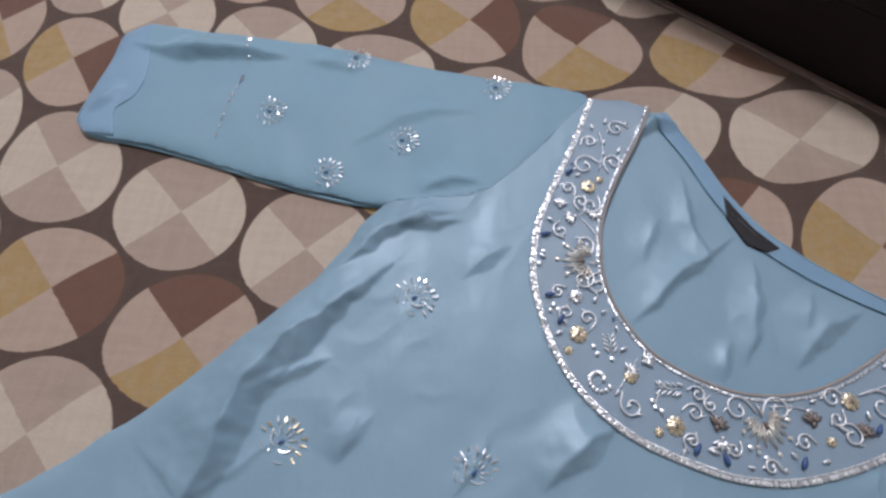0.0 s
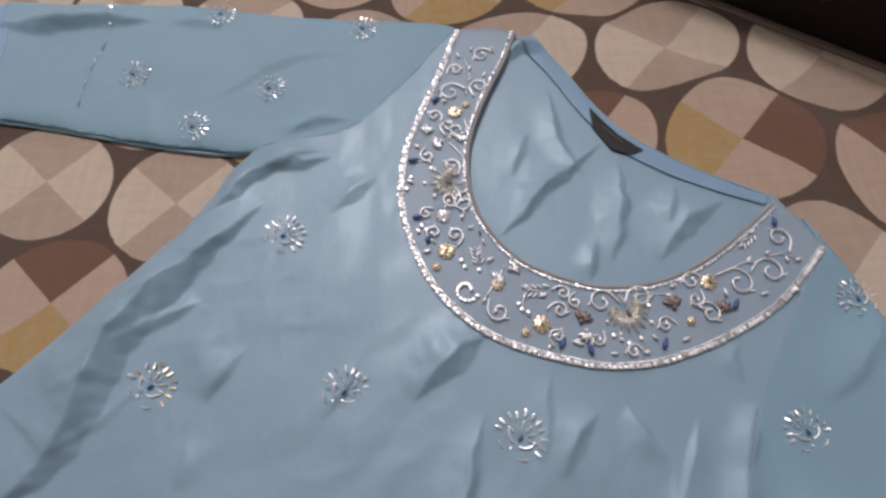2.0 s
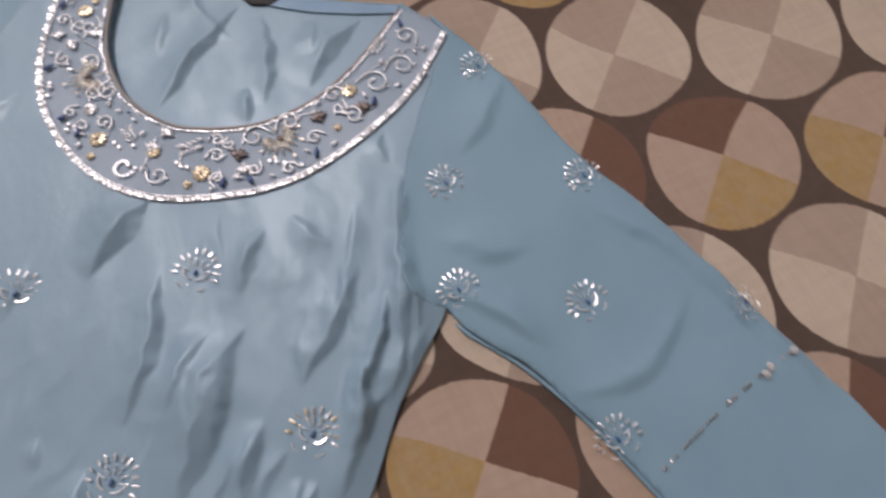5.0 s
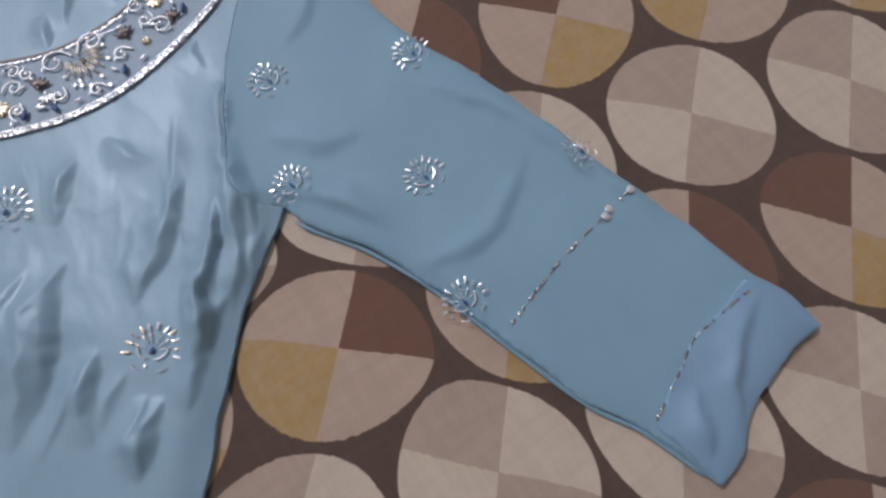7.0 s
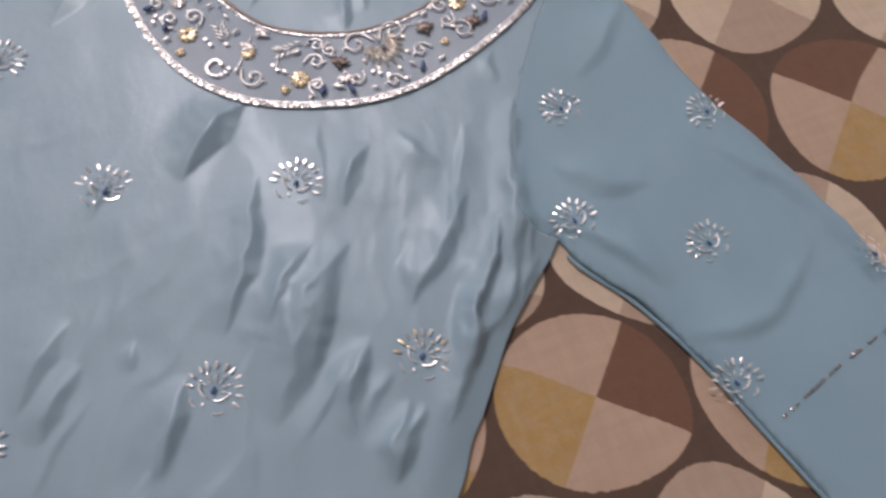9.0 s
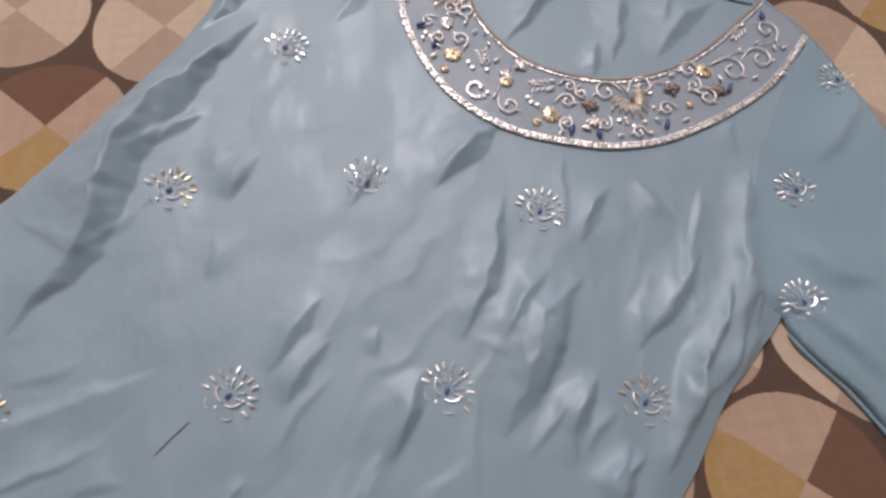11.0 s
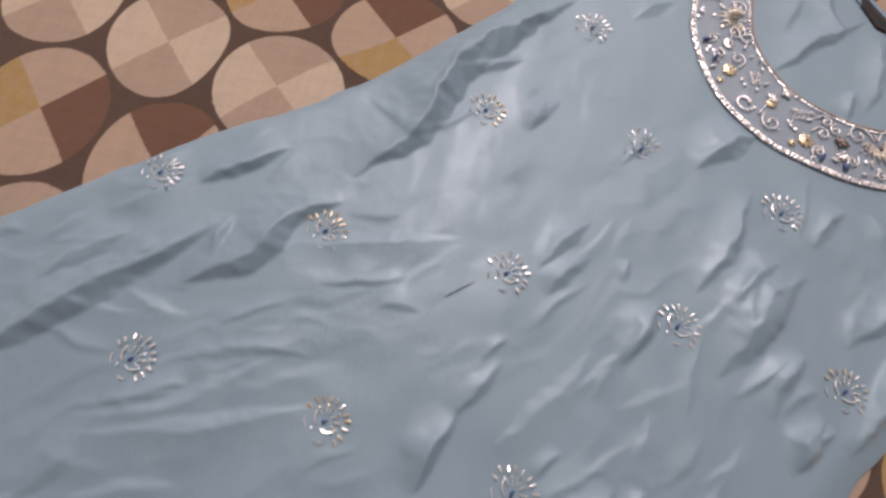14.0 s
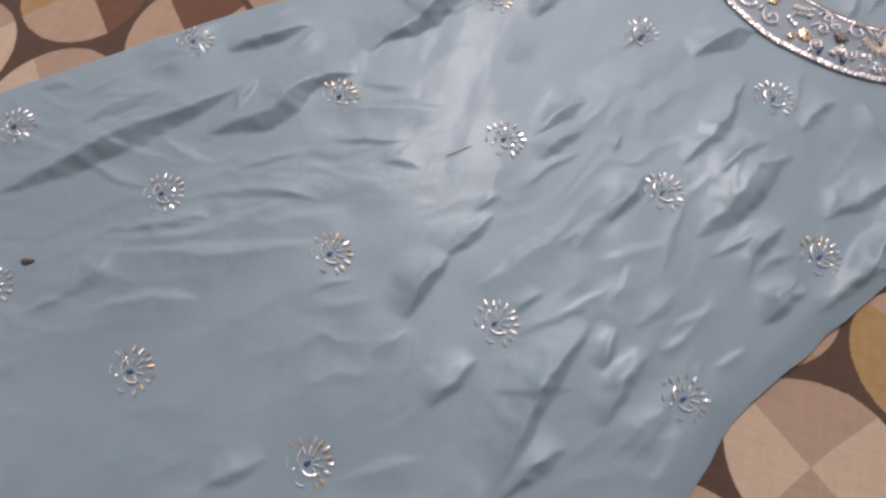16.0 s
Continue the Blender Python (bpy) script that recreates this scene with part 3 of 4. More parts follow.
kurta = tagged(new("kurta"), "pale blue silk kurta with silver sequin embroidery, lying on a rug", "kurta")
back_poly = run(NECK_BACK, [(.468, .174), (.470, .120), (.40, .070), (.31, .060), (.22, .090), (.19, .160), (.20, .260), (.235, .350), (.293, .360)])
panel("back_panel", back_poly, back_height, 0.0018, SILK, kurta, "creased inside of the blue back panel")
front_poly = run(NECK_IN, [(.465, .163), (.468, .174), (.480, .150), (.492, .122)], ARM_R, SIDE_R, [SIDE_R[-1], SIDE_L[-1]], SIDE_L[::-1], ARM_L[::-1], [(.221, .366), (.250, .368), (.279, .360)])
panel("body_front", front_poly, front_height, 0.0018, SILK, kurta, "crinkled pale blue silk front", 0.0)
left_poly = run(TOP_L[1:], CUFF_L, LOW_L, ARM_L[::-1])
panel("sleeve", left_poly, sleeve_height, 0.0030, SHEER, kurta, "sheer blue sleeve with an open cuff")
right_poly = run(TOP_R[1:], CUFF_R, LOW_R, ARM_R[::-1], [(.492, .122), (.488, .151)])
panel("sleeve", right_poly, sleeve_height, 0.0030, SHEER, kurta, "sheer blue sleeve with a sequin line")

# cuffs: glossier facing turned out at the sleeve ends
cuff_l = run([(-.222, .404), (-.209, .365), (-.213, .330), (-.226, .318), (-.217, .289)], [(-.217, .289), (-.246, .289)], CUFF_L[::-1], [(-.230, .432), (-.222, .404)])
panel("cuff_facing", cuff_l, sleeve_height, 0.003, LINING, kurta, "smooth glossy blue cuff facing", 0.0009)
cuff_r = run([(.622, -.302), (.571, -.311), (.549, -.321), (.516, -.338)], [(.516, -.338), (.528, -.386)], CUFF_R[::-1], [(.643, -.350), (.638, -.318), (.622, -.302)])
panel("cuff_facing", cuff_r, sleeve_height, 0.003, LINING, kurta, "smooth glossy blue cuff facing", 0.0009)

# seams at the armholes, and the piping of the back neck


def tube(bm, pts, r, sides=5):
    pts = [Vector(q) for q in pts]
    rings = []
    for k, c in enumerate(pts):
        d = (pts[min(k + 1, len(pts) - 1)] - pts[max(k - 1, 0)]).normalized()
        a = d.cross(Vector((0, 0, 1)))
        a = a.normalized() if a.length > 1e-6 else Vector((1, 0, 0))
        b = d.cross(a)
        s = r * (0.45 if k in (0, len(pts) - 1) else 1.0)
        rings.append([bm.verts.new(c + (a * math.cos(t) + b * math.sin(t)) * s) for t in (2 * math.pi * m / sides for m in range(sides))])
    for u, v in zip(rings, rings[1:]):
        for m in range(sides):
            bm.faces.new((u[m], u[(m + 1) % sides], v[(m + 1) % sides], v[m]))
    for ring, flip in ((rings[0], True), (rings[-1], False)):
        bm.faces.new(ring[::-1] if flip else ring)


def on(height, line, lift):
    p = np.array(line)
    return np.column_stack((p, height(p) + lift)).tolist()


for line, height in ((ARM_L, sleeve_height), (ARM_R, sleeve_height)):
    bm = bmesh.new()
    tube(bm, on(height, smooth_line(line, 0.005)[2:-8], -0.0004), 0.0008)
    part("armhole_seam", bm, SILK, kurta)
for line in (LOW_R, LOW_L):
    pts = smooth_line(line, 0.006)[2:-2]
    lean = np.array((-0.0014, -0.0010)) if line is LOW_R else np.array((-0.0002, -0.0016))
    bm = bmesh.new()
    tube(bm, [(x, y, 0.0022 + 0.0008 * noise.noise((x * 40, y * 40, 6.0))) for x, y in pts + 0.6 * lean], 0.0016, 6)
    part("underarm_seam", bm, SHEER, kurta, "rolled seam along the sleeve's underside")
bm = bmesh.new()
tube(bm, on(back_height, smooth_line(NECK_BACK, 0.005), 0.0008), 0.0012, 6)
part("neck_piping", bm, SILK, kurta)

facing_in = [(.281, .349), (.306, .308), (.328, .263), (.349, .232), (.368, .213), (.408, .188), (.462, .165)]
facing = run(NECK_BACK, [NECK_BACK[-1], facing_in[-1]], facing_in[::-1], [facing_in[0], NECK_BACK[0]])
panel("neck_facing", facing, back_height, 0.0022, LINING, kurta, "turned blue facing along the back neck", 0.0014)
bm = bmesh.new()
tube(bm, on(back_height, smooth_line(facing_in, 0.005), 0.0014), 0.0006, 5)
part("stitch_line", bm, SHEER, kurta)

# woven label at the back of the neck
lab = np.array([(.3365, .2690), (.3465, .2535), (.3565, .2385), (.3750, .2215), (.3630, .2165), (.3480, .2235), (.3355, .2480)])
label_poly = np.array([q for a, b in zip(lab, np.roll(lab, -1, 0)) for q in (a + (b - a) * t for t in (0, 0.25, 0.5, 0.75))])
label_ob = panel("neck_label", label_poly, back_height, 0.0018, BLACK, kurta, "black satin woven label", 0.0024, 0.0010)
for a, b in (((.3440, .2480), (.3580, .2300)), ((.3400, .2520), (.3420, .2490))):
    bm = bmesh.new()
    tube(bm, on(back_height, smooth_line([a, b], 0.004), 0.0026), 0.0007, 4)
    part("print_line", bm, shiny("label_print", (0.10, 0.10, 0.11), 0.5, 0.0), label_ob)

# ---------------------------------------------------------------- embroidery


def sequin(bm, x, y, z, r, long=1.0, turn=0.0, tip=0.0):
    """A small domed disc, longer than wide if wanted, tilted a little."""
    m = Matrix.Translation((x, y, z)) @ Matrix.Rotation(turn, 4, "Z") @ Matrix.Rotation(tip, 4, "Y")
    ring = [bm.verts.new(m @ Vector((math.cos(t) * r * long, math.sin(t) * r, 0))) for t in (2 * math.pi * k / 8 for k in range(8))]
    inner = [bm.verts.new(m @ Vector((math.cos(t) * r * long * 0.6, math.sin(t) * r * 0.6, r * 0.16))) for t in (2 * math.pi * k / 8 for k in range(8))]
    for k in range(8):
        bm.faces.new((ring[k - 1], ring[k], inner[k], inner[k - 1]))
    bm.faces.new(inner)


def bead(bm, x, y, z, a, b, turn):
    """A drop-shaped bead, lying."""
    m = Matrix.Translation((x, y, z)) @ Matrix.Rotation(turn, 4, "Z")
    rows = []
    for u in (-1.0, -0.7, -0.2, 0.35, 0.8, 1.0):
        w = b * math.sqrt(max(1 - u * u, 0.01)) * (1.0 - 0.35 * u)
        rows.append([bm.verts.new(m @ Vector((u * a, math.cos(t) * w, math.sin(t) * w * 0.7))) for t in (2 * math.pi * k / 7 for k in range(7))])
    for p, q in zip(rows, rows[1:]):
        for k in range(7):
            bm.faces.new((p[k - 1], p[k], q[k], q[k - 1]))
    bm.faces.new(rows[0][::-1]), bm.faces.new(rows[-1])


def motif_meshes(rng, gilt):
    """One spray: threads, sequin fan and drop bead; the fan opens along +x."""
    threads, fan, drop, petals = bmesh.new(), bmesh.new(), bmesh.new(), []
    for k in range(11):
        a = radians(-100 + 20 * k) + rng.uniform(-0.05, 0.05)
        c, s = math.cos(a), math.sin(a)
        r = 0.0140 + rng.uniform(-0.0010, 0.0010)
        petals.append((c * r, s * r, a, rng.uniform(-0.35, 0.35)))
    for k in range(6):
        a = radians(-80 + 32 * k) + rng.uniform(-0.08, 0.08)
        c, s = math.cos(a), math.sin(a)
        tube(threads, [(c * 0.0040, s * 0.0040, 0.0005), (c * 0.0060, s * 0.0060, 0.0011), (c * 0.0082, s * 0.0082, 0.0005)], 0.00050, 4)
        sequin(fan, c * 0.0090, s * 0.0090, 0.001, 0.0006, 2.0, a, rng.uniform(-0.4, 0.4))
    bead(drop, 0.0, 0.0, 0.0010, 0.0024, 0.0012, rng.uniform(-0.3, 0.3))
    for side in (-1, 1):
        tube(threads, smooth_line([(-0.0048, side * 0.0014, 0.0006), (-0.0040, side * 0.0048, 0.0010), (-0.0018, side * 0.0074, 0.0010), (0.0012, side * 0.0086, 0.0006)], 0.0016).tolist(), 0.00058, 5)
        tube(threads, smooth_line([(-0.0112, side * 0.0050, 0.0006), (-0.0104, side * 0.0078, 0.0010), (-0.0080, side * 0.0102, 0.0006)], 0.0016).tolist(), 0.00050, 4)
    sequin(threads, -0.0086, 0.0020, 0.0008, 0.0007, 1.5, 0.6, 0.2)
    out = []
    for nm, bmm, mat in (("motif", threads, THREAD), ("inner_fan", fan, GOLD if gilt else SILVER), ("drop_bead", drop, BLUE)):
        me = bpy.data.meshes.new(nm)
        bmm.to_mesh(me)
        bmm.free()
        me.materials.append(mat)
        out.append(me)
    return out + [petals, gilt]


def petal_mesh(material):
    bm = bmesh.new()
    sequin(bm, 0, 0, 0, 0.00085, 3.0)
    me = bpy.data.meshes.new("sequin_petal")
    bm.to_mesh(me)
    bm.free()
    me.materials.append(material)
    return me


PETALS = {False: petal_mesh(SILVER), True: petal_mesh(GOLD)}
rng = random.Random(5)
SPRAYS = [motif_meshes(rng, k in (1, 4)) for k in range(6)]


def place_motif(x, y, angle, height, which, size=1.0):
    e = 0.004
    h = height(np.array([(x, y), (x + e, y), (x - e, y), (x, y + e), (x, y - e)]))
    n = Vector((-(h[1] - h[2]) / (2 * e), -(h[3] - h[4]) / (2 * e), 1)).normalized()
    along = Vector((math.cos(radians(angle)), math.sin(radians(angle)), 0))
    along = (along - n * along.dot(n)).normalized()
    m = Matrix((along, n.cross(along), n)).transposed().to_4x4()
    m.translation = Vector((x, y, h.mean() + 0.0007))
    meshes = SPRAYS[which % len(SPRAYS)]
    top = new("motif", meshes[0])
    top.parent = kurta
    top.matrix_local = m @ Matrix.Diagonal((size, size, size, 1))
    tagged(top, kind="stuff")
    for nm, me in (("inner_fan", meshes[1]), ("drop_bead", meshes[2])):
        new(nm, me).parent = top
    for px_, py_, a, tip in meshes[3]:
        ob = new("sequin_petal", PETALS[meshes[4] and rng.random() < 0.7])
        ob.parent = top
        ob.matrix_local = Matrix.Translation((px_, py_, 0.0010)) @ Matrix.Rotation(a, 4, "Z") @ Matrix.Rotation(tip + rng.uniform(-0.25, 0.25), 4, "Y")


BODY_SPRAYS = [(.076, .152), (-.005, .040), (.129, .031), (.246, -.003), (.288, -.136), (.167, -.114), (.036, -.101), (-.107, -.097), (-.248, -.078), (-.211, -.219), (-.068, -.231), (.064, -.249), (.200, -.266), (-.174, -.349), (-.354, -.196), (-.302, -.322), (-.034, -.372)]
LEFT_SPRAYS = [(-.079, .325, 0), (.049, .302, 5), (-.014, .262, 25), (-.008, .398, -10), (.132, .372, -8)]
RIGHT_SPRAYS = [(.435, -.007, 105), (.533, -.043, 110), (.488, -.130, 105), (.587, -.173, 120), (.410, -.087, 100), (.503, .082, 112), (.463, -.215, 95)]
for k, (x, y) in enumerate(BODY_SPRAYS):
    place_motif(x, y, 50 + rng.uniform(-5, 5), front_height, k, 1.08)
for k, (x, y, a) in enumerate(LEFT_SPRAYS + RIGHT_SPRAYS):
    place_motif(x, y, a, sleeve_height, [0, 2, 3, 5][k % 4], 0.95)

bm = bmesh.new()
bead(bm, -.284, -.296, float(front_height(np.array([(-.284, -.296)]))[0]) + 0.0016, 0.0052, 0.0022, radians(20))
part("flat_bead", bm, DARKBEAD, kurta, "single smoky oblong bead")

# rows of tiny sequins across the sleeves
for line in ([(-.118, .411), (-.114, .378), (-.120, .334), (-.122, .293)], [(.597, -.213), (.535, -.225), (.479, -.242)], [(.617, -.308), (.571, -.311), (.549, -.321), (.518, -.336)]):
    pts = smooth_line(line, 0.0024)
    bm = bmesh.new()
    for (x, y), z in zip(pts, sleeve_height(pts)):
        if rng.random() < 0.55:
            sequin(bm, x, y, z + 0.0014, 0.0010, 1.3, rng.uniform(0, 3), rng.uniform(-0.5, 0.5))
    tagged(part("sequin_row", bm, shiny("dull_sequin", (0.42, 0.41, 0.42), 0.3, 0.9), kurta, "row of small grey sequins"), kind="stuff")
bm = bmesh.new()
for x, y in ((-.118, .411), (.597, -.213), (.577, -.216), (.572, -.219)):
    sequin(bm, x, y, float(sleeve_height(np.array([(x, y)]))[0]) + 0.0020, 0.0030, 1.0, 0.0, 0.1)
tagged(part("round_sequin", bm, SILVER, kurta, "larger bright round sequins"), kind="stuff")

# ---------------------------------------------------------------- neck band
band_poly = run(NECK_OUT, [(.492, .122), (.480, .150), (.465, .163)], NECK_IN[::-1], [(.279, .360), (.250, .368), (.221, .366)])
band = panel("neck_band", band_poly, front_height, 0.0030, NET, kurta, "grey-blue net neck band with silver scrollwork", 0.0010)


def trim(name, line, shift, r, step, long, material, wave):
    pts = smooth_line(line, step)
    z = front_height(pts)
    bm = bmesh.new()
    for k in range(1, len(pts) - 1):
        d = pts[k + 1] - pts[k - 1]
        d /= np.hypot(*d)
        nrm = np.array((-d[1], d[0]))
        c = pts[k] + nrm * shift
        sequin(bm, c[0], c[1], z[k] + 0.0022 + 0.0003 * (k % 2), r, long, math.atan2(d[1], d[0]) + wave, rng.uniform(-0.5, 0.5))
    return tagged(part(name, bm, material, band), kind="stuff")


trim("outer_trim", NECK_OUT, 0.0016, 0.0014, 0.0019, 1.35, SILVER, 1.1)
trim("outer_trim", NECK_OUT, 0.0042, 0.0007, 0.0016, 1.5, THREAD, 0.6)
trim("inner_trim", NECK_IN, -0.0032, 0.0008, 0.0016, 1.6, SILVER, 0.7)
bm = bmesh.new()
tube(bm, on(front_height, smooth_line(NECK_IN, 0.004), 0.0006), 0.0015, 6)
part("neck_cord", bm, shiny("taupe_cord", (0.33, 0.31, 0.30), 0.7, 0.0), band, "taupe turned neck edge")


def band_z(x, y):
    return float(front_height(np.array([(x, y)]))[0]) + 0.0022


def at_place(name, bm, material, x, y, angle, size=1.0, label=""):
    ob = part(name, bm, material, band, label)
    ob.matrix_local = Matrix.Translation((x, y, band_z(x, y))) @ Matrix.Rotation(radians(angle), 4, "Z") @ Matrix.Diagonal((size, size, 1, 1))
    return ob


def blossom():
    bm = bmesh.new()
    for ring, count, r in ((0.0052, 9, 0.0017), (0.0030, 6, 0.0015), (0.0, 1, 0.0017)):
        for k in range(count):
            a = 2 * math.pi * k / count + ring * 90
            sequin(bm, math.cos(a) * ring, math.sin(a) * ring, 0.0012 - ring * 0.1, r, 1.2, a, rng.uniform(0.1, 0.5))
    return bm


def fan_flower():
    """A palmette: long paired petals that open along +x from a short stem."""
    bm = bmesh.new()
    for k in range(11):
        a = radians(-85 + 17 * k)
        ln = 0.0235 - 0.009 * abs(k - 5) / 5
        c, s = math.cos(a), math.sin(a)
        for side in (-1, 1):
            ox, oy = -s * 0.0011 * side, c * 0.0011 * side
            tube(bm, [(c * 0.005, s * 0.005, 0.0006), (c * ln * 0.65 + ox, s * ln * 0.65 + oy, 0.0013), (c * ln, s * ln, 0.0006)], 0.00058, 4)
        if k % 2:
            sequin(bm, c * ln * 1.12, s * ln * 1.12, 0.001, 0.0013, 1.3, a, rng.uniform(-0.4, 0.4))
    tube(bm, [(0.002, 0.0, 0.0006), (-0.004, 0.0008, 0.001), (-0.009, 0.0, 0.0006)], 0.0006, 4)
    return bm


def tulip():
    bm = bmesh.new()
    for k in range(5):
        a = radians(-60 + 30 * k)
        bead(bm, math.cos(a) * 0.0045, math.sin(a) * 0.0045, 0.0010, 0.0036, 0.0015, a)
    bead(bm, -0.001, 0, 0.0010, 0.0020, 0.0018, 0)
    return bm


def scroll(r, hand):
    """A curl of thread that winds in from (r, 0) and ends in a small drop."""
    bm = bmesh.new()
    pts = []
    for k in range(22):
        t = k / 21
        a, rr = hand * radians(395) * t, r * (1 - 0.72 * t ** 0.8)
        pts.append((rr * math.cos(a), rr * math.sin(a), 0.0006 + 0.0004 * math.sin(3.1 * t)))
    lead = [(r * (1 + 0.10 * k), -hand * r * 0.30 * k, 0.0006) for k in (2, 1)]
    tube(bm, lead + pts, 0.00070, 5)
    bead(bm, pts[-1][0], pts[-1][1], 0.0010, 0.0017, 0.0010, 1.0)
    k = 9
    bead(bm, pts[k][0] * 1.35, pts[k][1] * 1.35, 0.0007, 0.0020, 0.0006, math.atan2(pts[k][1], pts[k][0]) + 0.7)
    return bm


def spray_leaf(length):
    """A stem from the place along +x with narrow leaves in pairs."""
    bm = bmesh.new()
    tube(bm, [(0, 0, 0.0006), (length * 0.35, 0.0009, 0.001), (length * 0.7, -0.0006, 0.001), (length, 0.0006, 0.0006)], 0.0005, 4)
    for k in range(4):
        x = length * (0.1 + 0.23 * k)
        for side in (-1, 1):
            bead(bm, x, side * 0.0032, 0.0007, 0.0029, 0.00075, math.pi - side * 0.7)
    return bm


def drop(a, b):
    bm = bmesh.new()
    bead(bm, 0, 0, 0.0011, a, b, 0)
    return bm


def dish(r):
    bm = bmesh.new()
    sequin(bm, 0, 0, 0.0010, r, 1.0, rng.uniform(0, 3), rng.uniform(-0.22, 0.22))
    return bm


# place, heading in degrees, reach in millimetres, hand
SCROLLS = ((.244, .330, 34, 8.5, 1), (.219, .313, -175, 6.6, -1), (.213, .286, 35, 10.3, 1), (.239, .292, -138, 8.6, -1), (.198, .261, -32, 6.1, 1), (.217, .246, 33, 8.4, -1), (.209, .249, -130, 6.3, -1),
           (.191, .220, 118, 6.4, 1), (.210, .209, -36, 7.3, 1), (.208, .178, 48, 8.6, -1), (.219, .174, 96, 8.4, 1), (.188, .166, 53, 5.2, 1), (.210, .146, -57, 6.7, 1), (.239, .083, 146, 8.0, 1),
           (.287, .095, 137, 5.6, -1), (.283, .082, 150, 6.3, -1))
SCROLLS_ON = ((.307, .060, 23, 5.2, -1), (.194, .149, -110, 6.1, -1), (.279, .063, -138, 5.8, -1), (.314, .087, 17, 9.4, 1), (.343, .089, 175, 9.0, -1), (.331, .050, 10, 5.4, 1), (.295, .088, 107, 4.8, 1),
              (.357, .068, 22, 6.0, 1), (.391, .075, 123, 8.1, -1), (.383, .100, 10, 7.5, 1), (.418, .097, 131, 11.3, -1), (.444, .105, 155, 10.8, -1), (.458, .132, -47, 9.0, 1), (.383, .086, 28, 5.9, -1))
for x, y, a, r, h in SCROLLS + SCROLLS_ON:
    at_place("scroll", scroll(r / 1000, h), THREAD, x, y, a, 1.12, "silver thread scroll")
LEAVES = ((.235, .339, -108), (.254, .337, -144), (.222, .331, -74), (.232, .314, -114), (.245, .306, -115), (.236, .293, -140), (.203, .304, -75), (.182, .230, -26), (.176, .196, -28), (.207, .276, 21), (.231, .301, -123),
          (.223, .152, -158), (.217, .162, -120), (.232, .139, 108), (.188, .133, 21), (.275, .101, -23), (.261, .101, -45), (.292, .059, 17), (.273, .094, 29), (.236, .124, -155))
LEAVES_ON = ((.229, .092, 57), (.317, .049, -11), (.348, .059, 141), (.278, .064, 10), (.272, .055, 65), (.294, .057, 164), (.369, .057, 15), (.430, .115, -128), (.446, .120, -156), (.434, .088, 7), (.406, .090, -79),
             (.468, .114, -155), (.459, .114, -71), (.369, .097, 18), (.386, .079, -29), (.459, .090, -170), (.428, .127, -147), (.440, .138, -147), (.365, .090, -170))
for x, y, a in LEAVES + LEAVES_ON:
    at_place("thread_leaf", drop(0.0030, 0.0012), SILVER, x, y, a + 180, rng.uniform(0.85, 1.15), "satin-stitched silver leaf")
for x, y in ((.184, .155), (.188, .151), (.182, .150), (.214, .1245), (.2165, .119), (.227, .116), (.254, .088), (.256, .084), (.260, .081), (.319, .062), (.324, .059), (.329, .056), (.3405, .049), (.194, .208), (.177, .200), (.173, .189)):
    at_place("round_sequin", dish(0.0017), SILVER, x, y, 0)
for k in range(15):
    t = k / 14
    a, r = radians(-30 - 330 * t), 0.0092 * (1 - 0.62 * t)
    at_place("round_sequin", dish(0.0015), SILVER, .2165 + r * math.cos(a), .100 + r * math.sin(a), 0)
for x, y, a, r in ((.225, .135, -81, 15.5), (.257, .0975, 0, 17.0), (.427, .127, 36, 17.3)):
    at_place("leaf_spray", spray_leaf(r / 1000), THREAD, x, y, a, 1.0, "silver leafy spray")
for x, y, a in ((.251, .116, 30), (.239, .107, 50), (.221, .240, 250), (.300, .065, -100), (.191, .244, 80), (.202, .234, 200)):
    tagged(at_place("tulip", tulip(), SILVER, x, y, a, 0.95, "silver beaded tulip"), kind="stuff")
for x, y, a in ((.298, .074, 62), (.366, .082, 95), (.400, .077, 65)):
    tagged(at_place("tulip", tulip(), DARKBEAD, x, y, a, 1.05, "smoky beaded tulip"), kind="stuff")
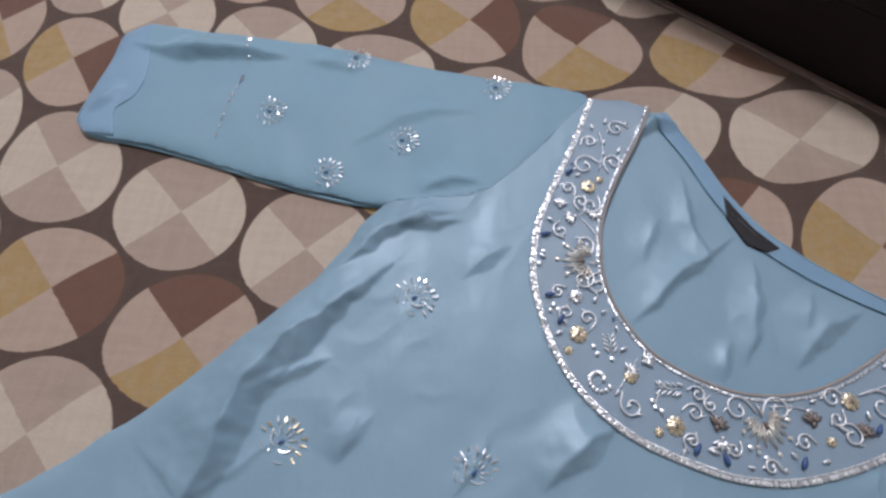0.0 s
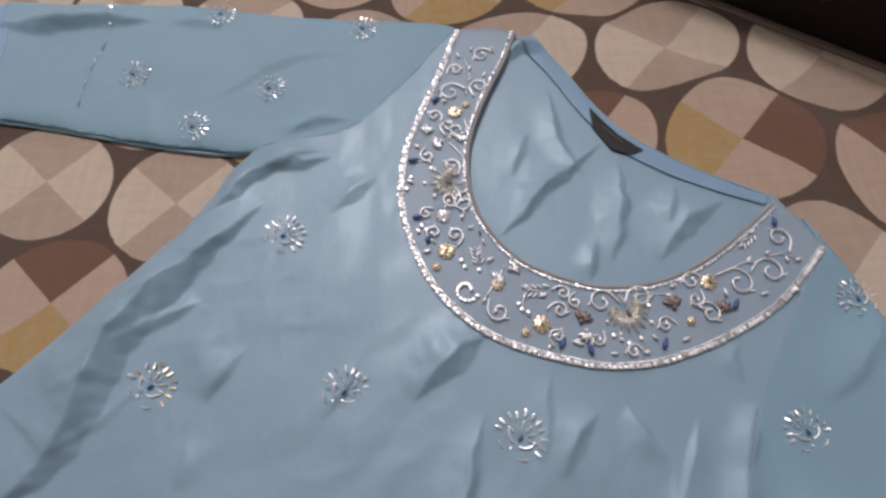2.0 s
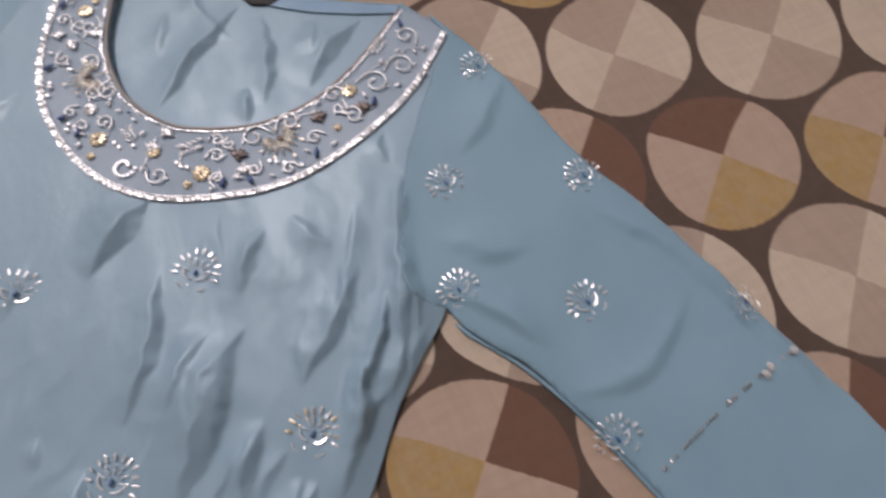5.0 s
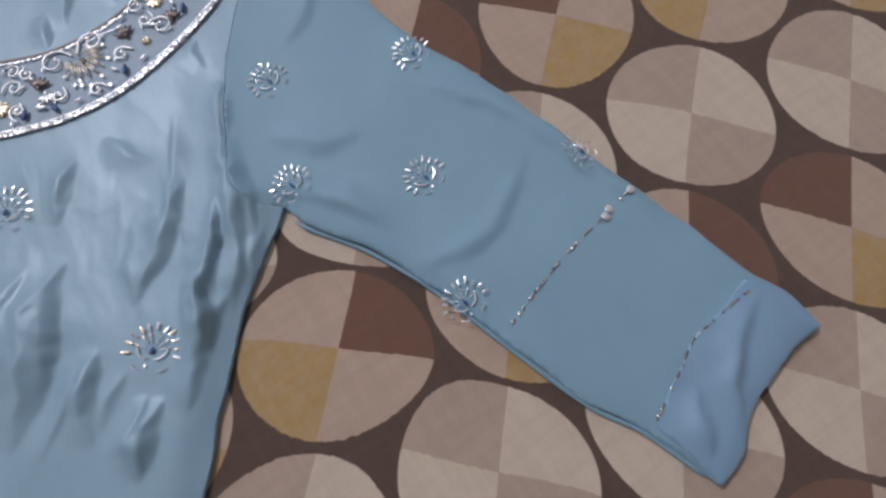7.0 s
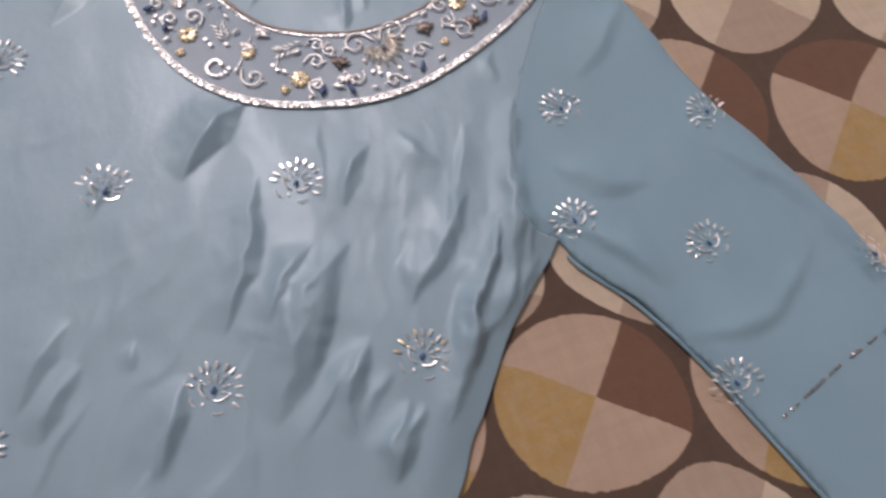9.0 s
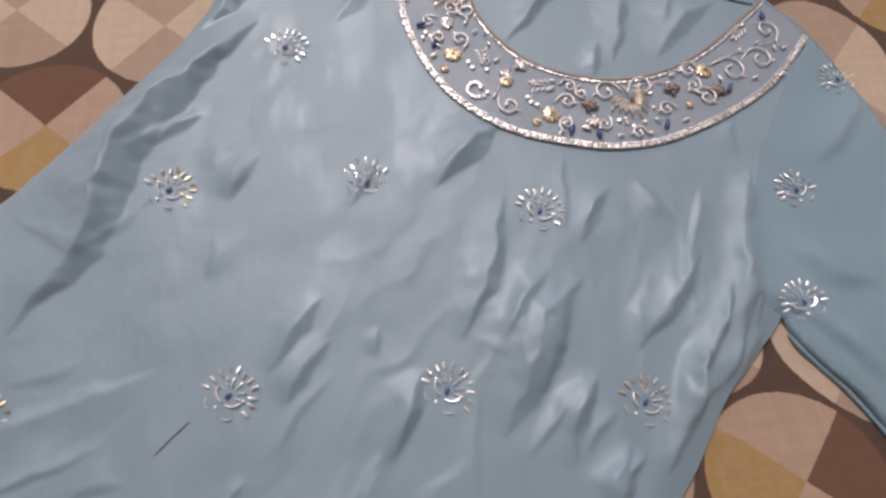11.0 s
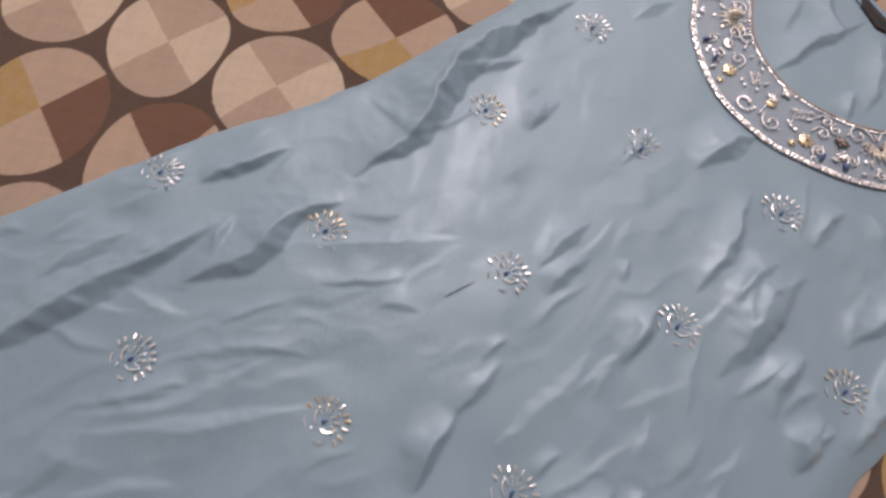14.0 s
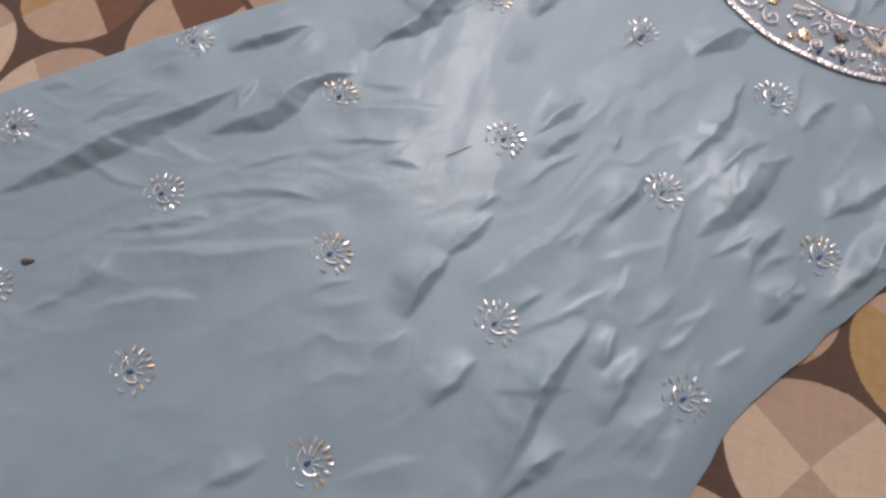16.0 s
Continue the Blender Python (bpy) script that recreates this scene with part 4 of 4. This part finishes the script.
for x, y, s in ((.216, .265, .95), (.203, .133, 1.0), (.269, .072, 1.0), (.396, .099, 0.95), (.376, .070, 0.5), (.240, .104, 0.75), (.226, .273, 0.5), (.195, .120, 0.5), (.257, .067, 0.5)):
    at_place("blossom", blossom(), GOLD, x, y, rng.uniform(0, 60), s, "pale gold sequin blossom")
    if s > 0.9:
        at_place("blossom_heart", drop(0.0022, 0.0015), BLUE if y > 0.2 else DARKBEAD, x, y, rng.uniform(0, 180))
at_place("blossom", blossom(), SILVER, .202, .163, 10.0, 0.85, "silver sequin blossom with a smoky heart")
at_place("blossom_heart", drop(0.0022, 0.0013), DARKBEAD, .202, .163, 60)
for x, y, a in ((.214, .193, 178), (.330, .084, -72)):
    at_place("fan_flower", fan_flower(), CHAMPAGNE, x, y, a, 1.0, "champagne thread palmette flower")
    at_place("flower_heart", drop(0.0032, 0.0018), DARKBEAD, x + 0.007 * math.cos(radians(a)), y + 0.007 * math.sin(radians(a)), a)
for x, y, a in ((.200, .279, 38), (.179, .216, 13), (.182, .163, 9), (.190, .144, 60), (.282, .058, 57), (.301, .053, 101), (.354, .055, 67), (.411, .081, 58), (.459, .146, 85)):
    at_place("leaf_bead", drop(0.0047, 0.0019), BLUE, x, y, a, 1.0, "deep blue leaf-shaped bead")
for x, y in ((.230, .147), (.284, .099), (.2025, .287)):
    at_place("dot_bead", drop(0.0014, 0.0011), BLUE, x, y, 30)
# stems that tie the flowers together
for stem in ([(.228, .327), (.231, .310), (.229, .295), (.226, .283)], [(.208, .235), (.220, .218), (.222, .200), (.216, .193)], [(.217, .247), (.214, .240), (.206, .236)], [(.246, .118), (.238, .106), (.230, .093)],
             [(.262, .098), (.256, .086), (.262, .077)], [(.410, .105), (.424, .112), (.437, .113), (.446, .117)], [(.446, .117), (.457, .119), (.468, .114)], [(.366, .090), (.350, .092), (.336, .090)]):
    bm = bmesh.new()
    tube(bm, on(front_height, smooth_line(stem, 0.004), 0.0024), 0.00045, 4)
    part("stem", bm, THREAD, band, "thin silver thread stem")

# a stray hair lying on the silk
bm = bmesh.new()
hx = smooth_line([(-.006, -.129), (.003, -.121), (.013, -.113)], 0.003)
tube(bm, on(front_height, hx, 0.0009), 0.00028, 4)
hair_ob = part("thread_end", bm, BLACK, None, "")
tagged(hair_ob, "short dark loose thread lying on the blue silk", "thread")
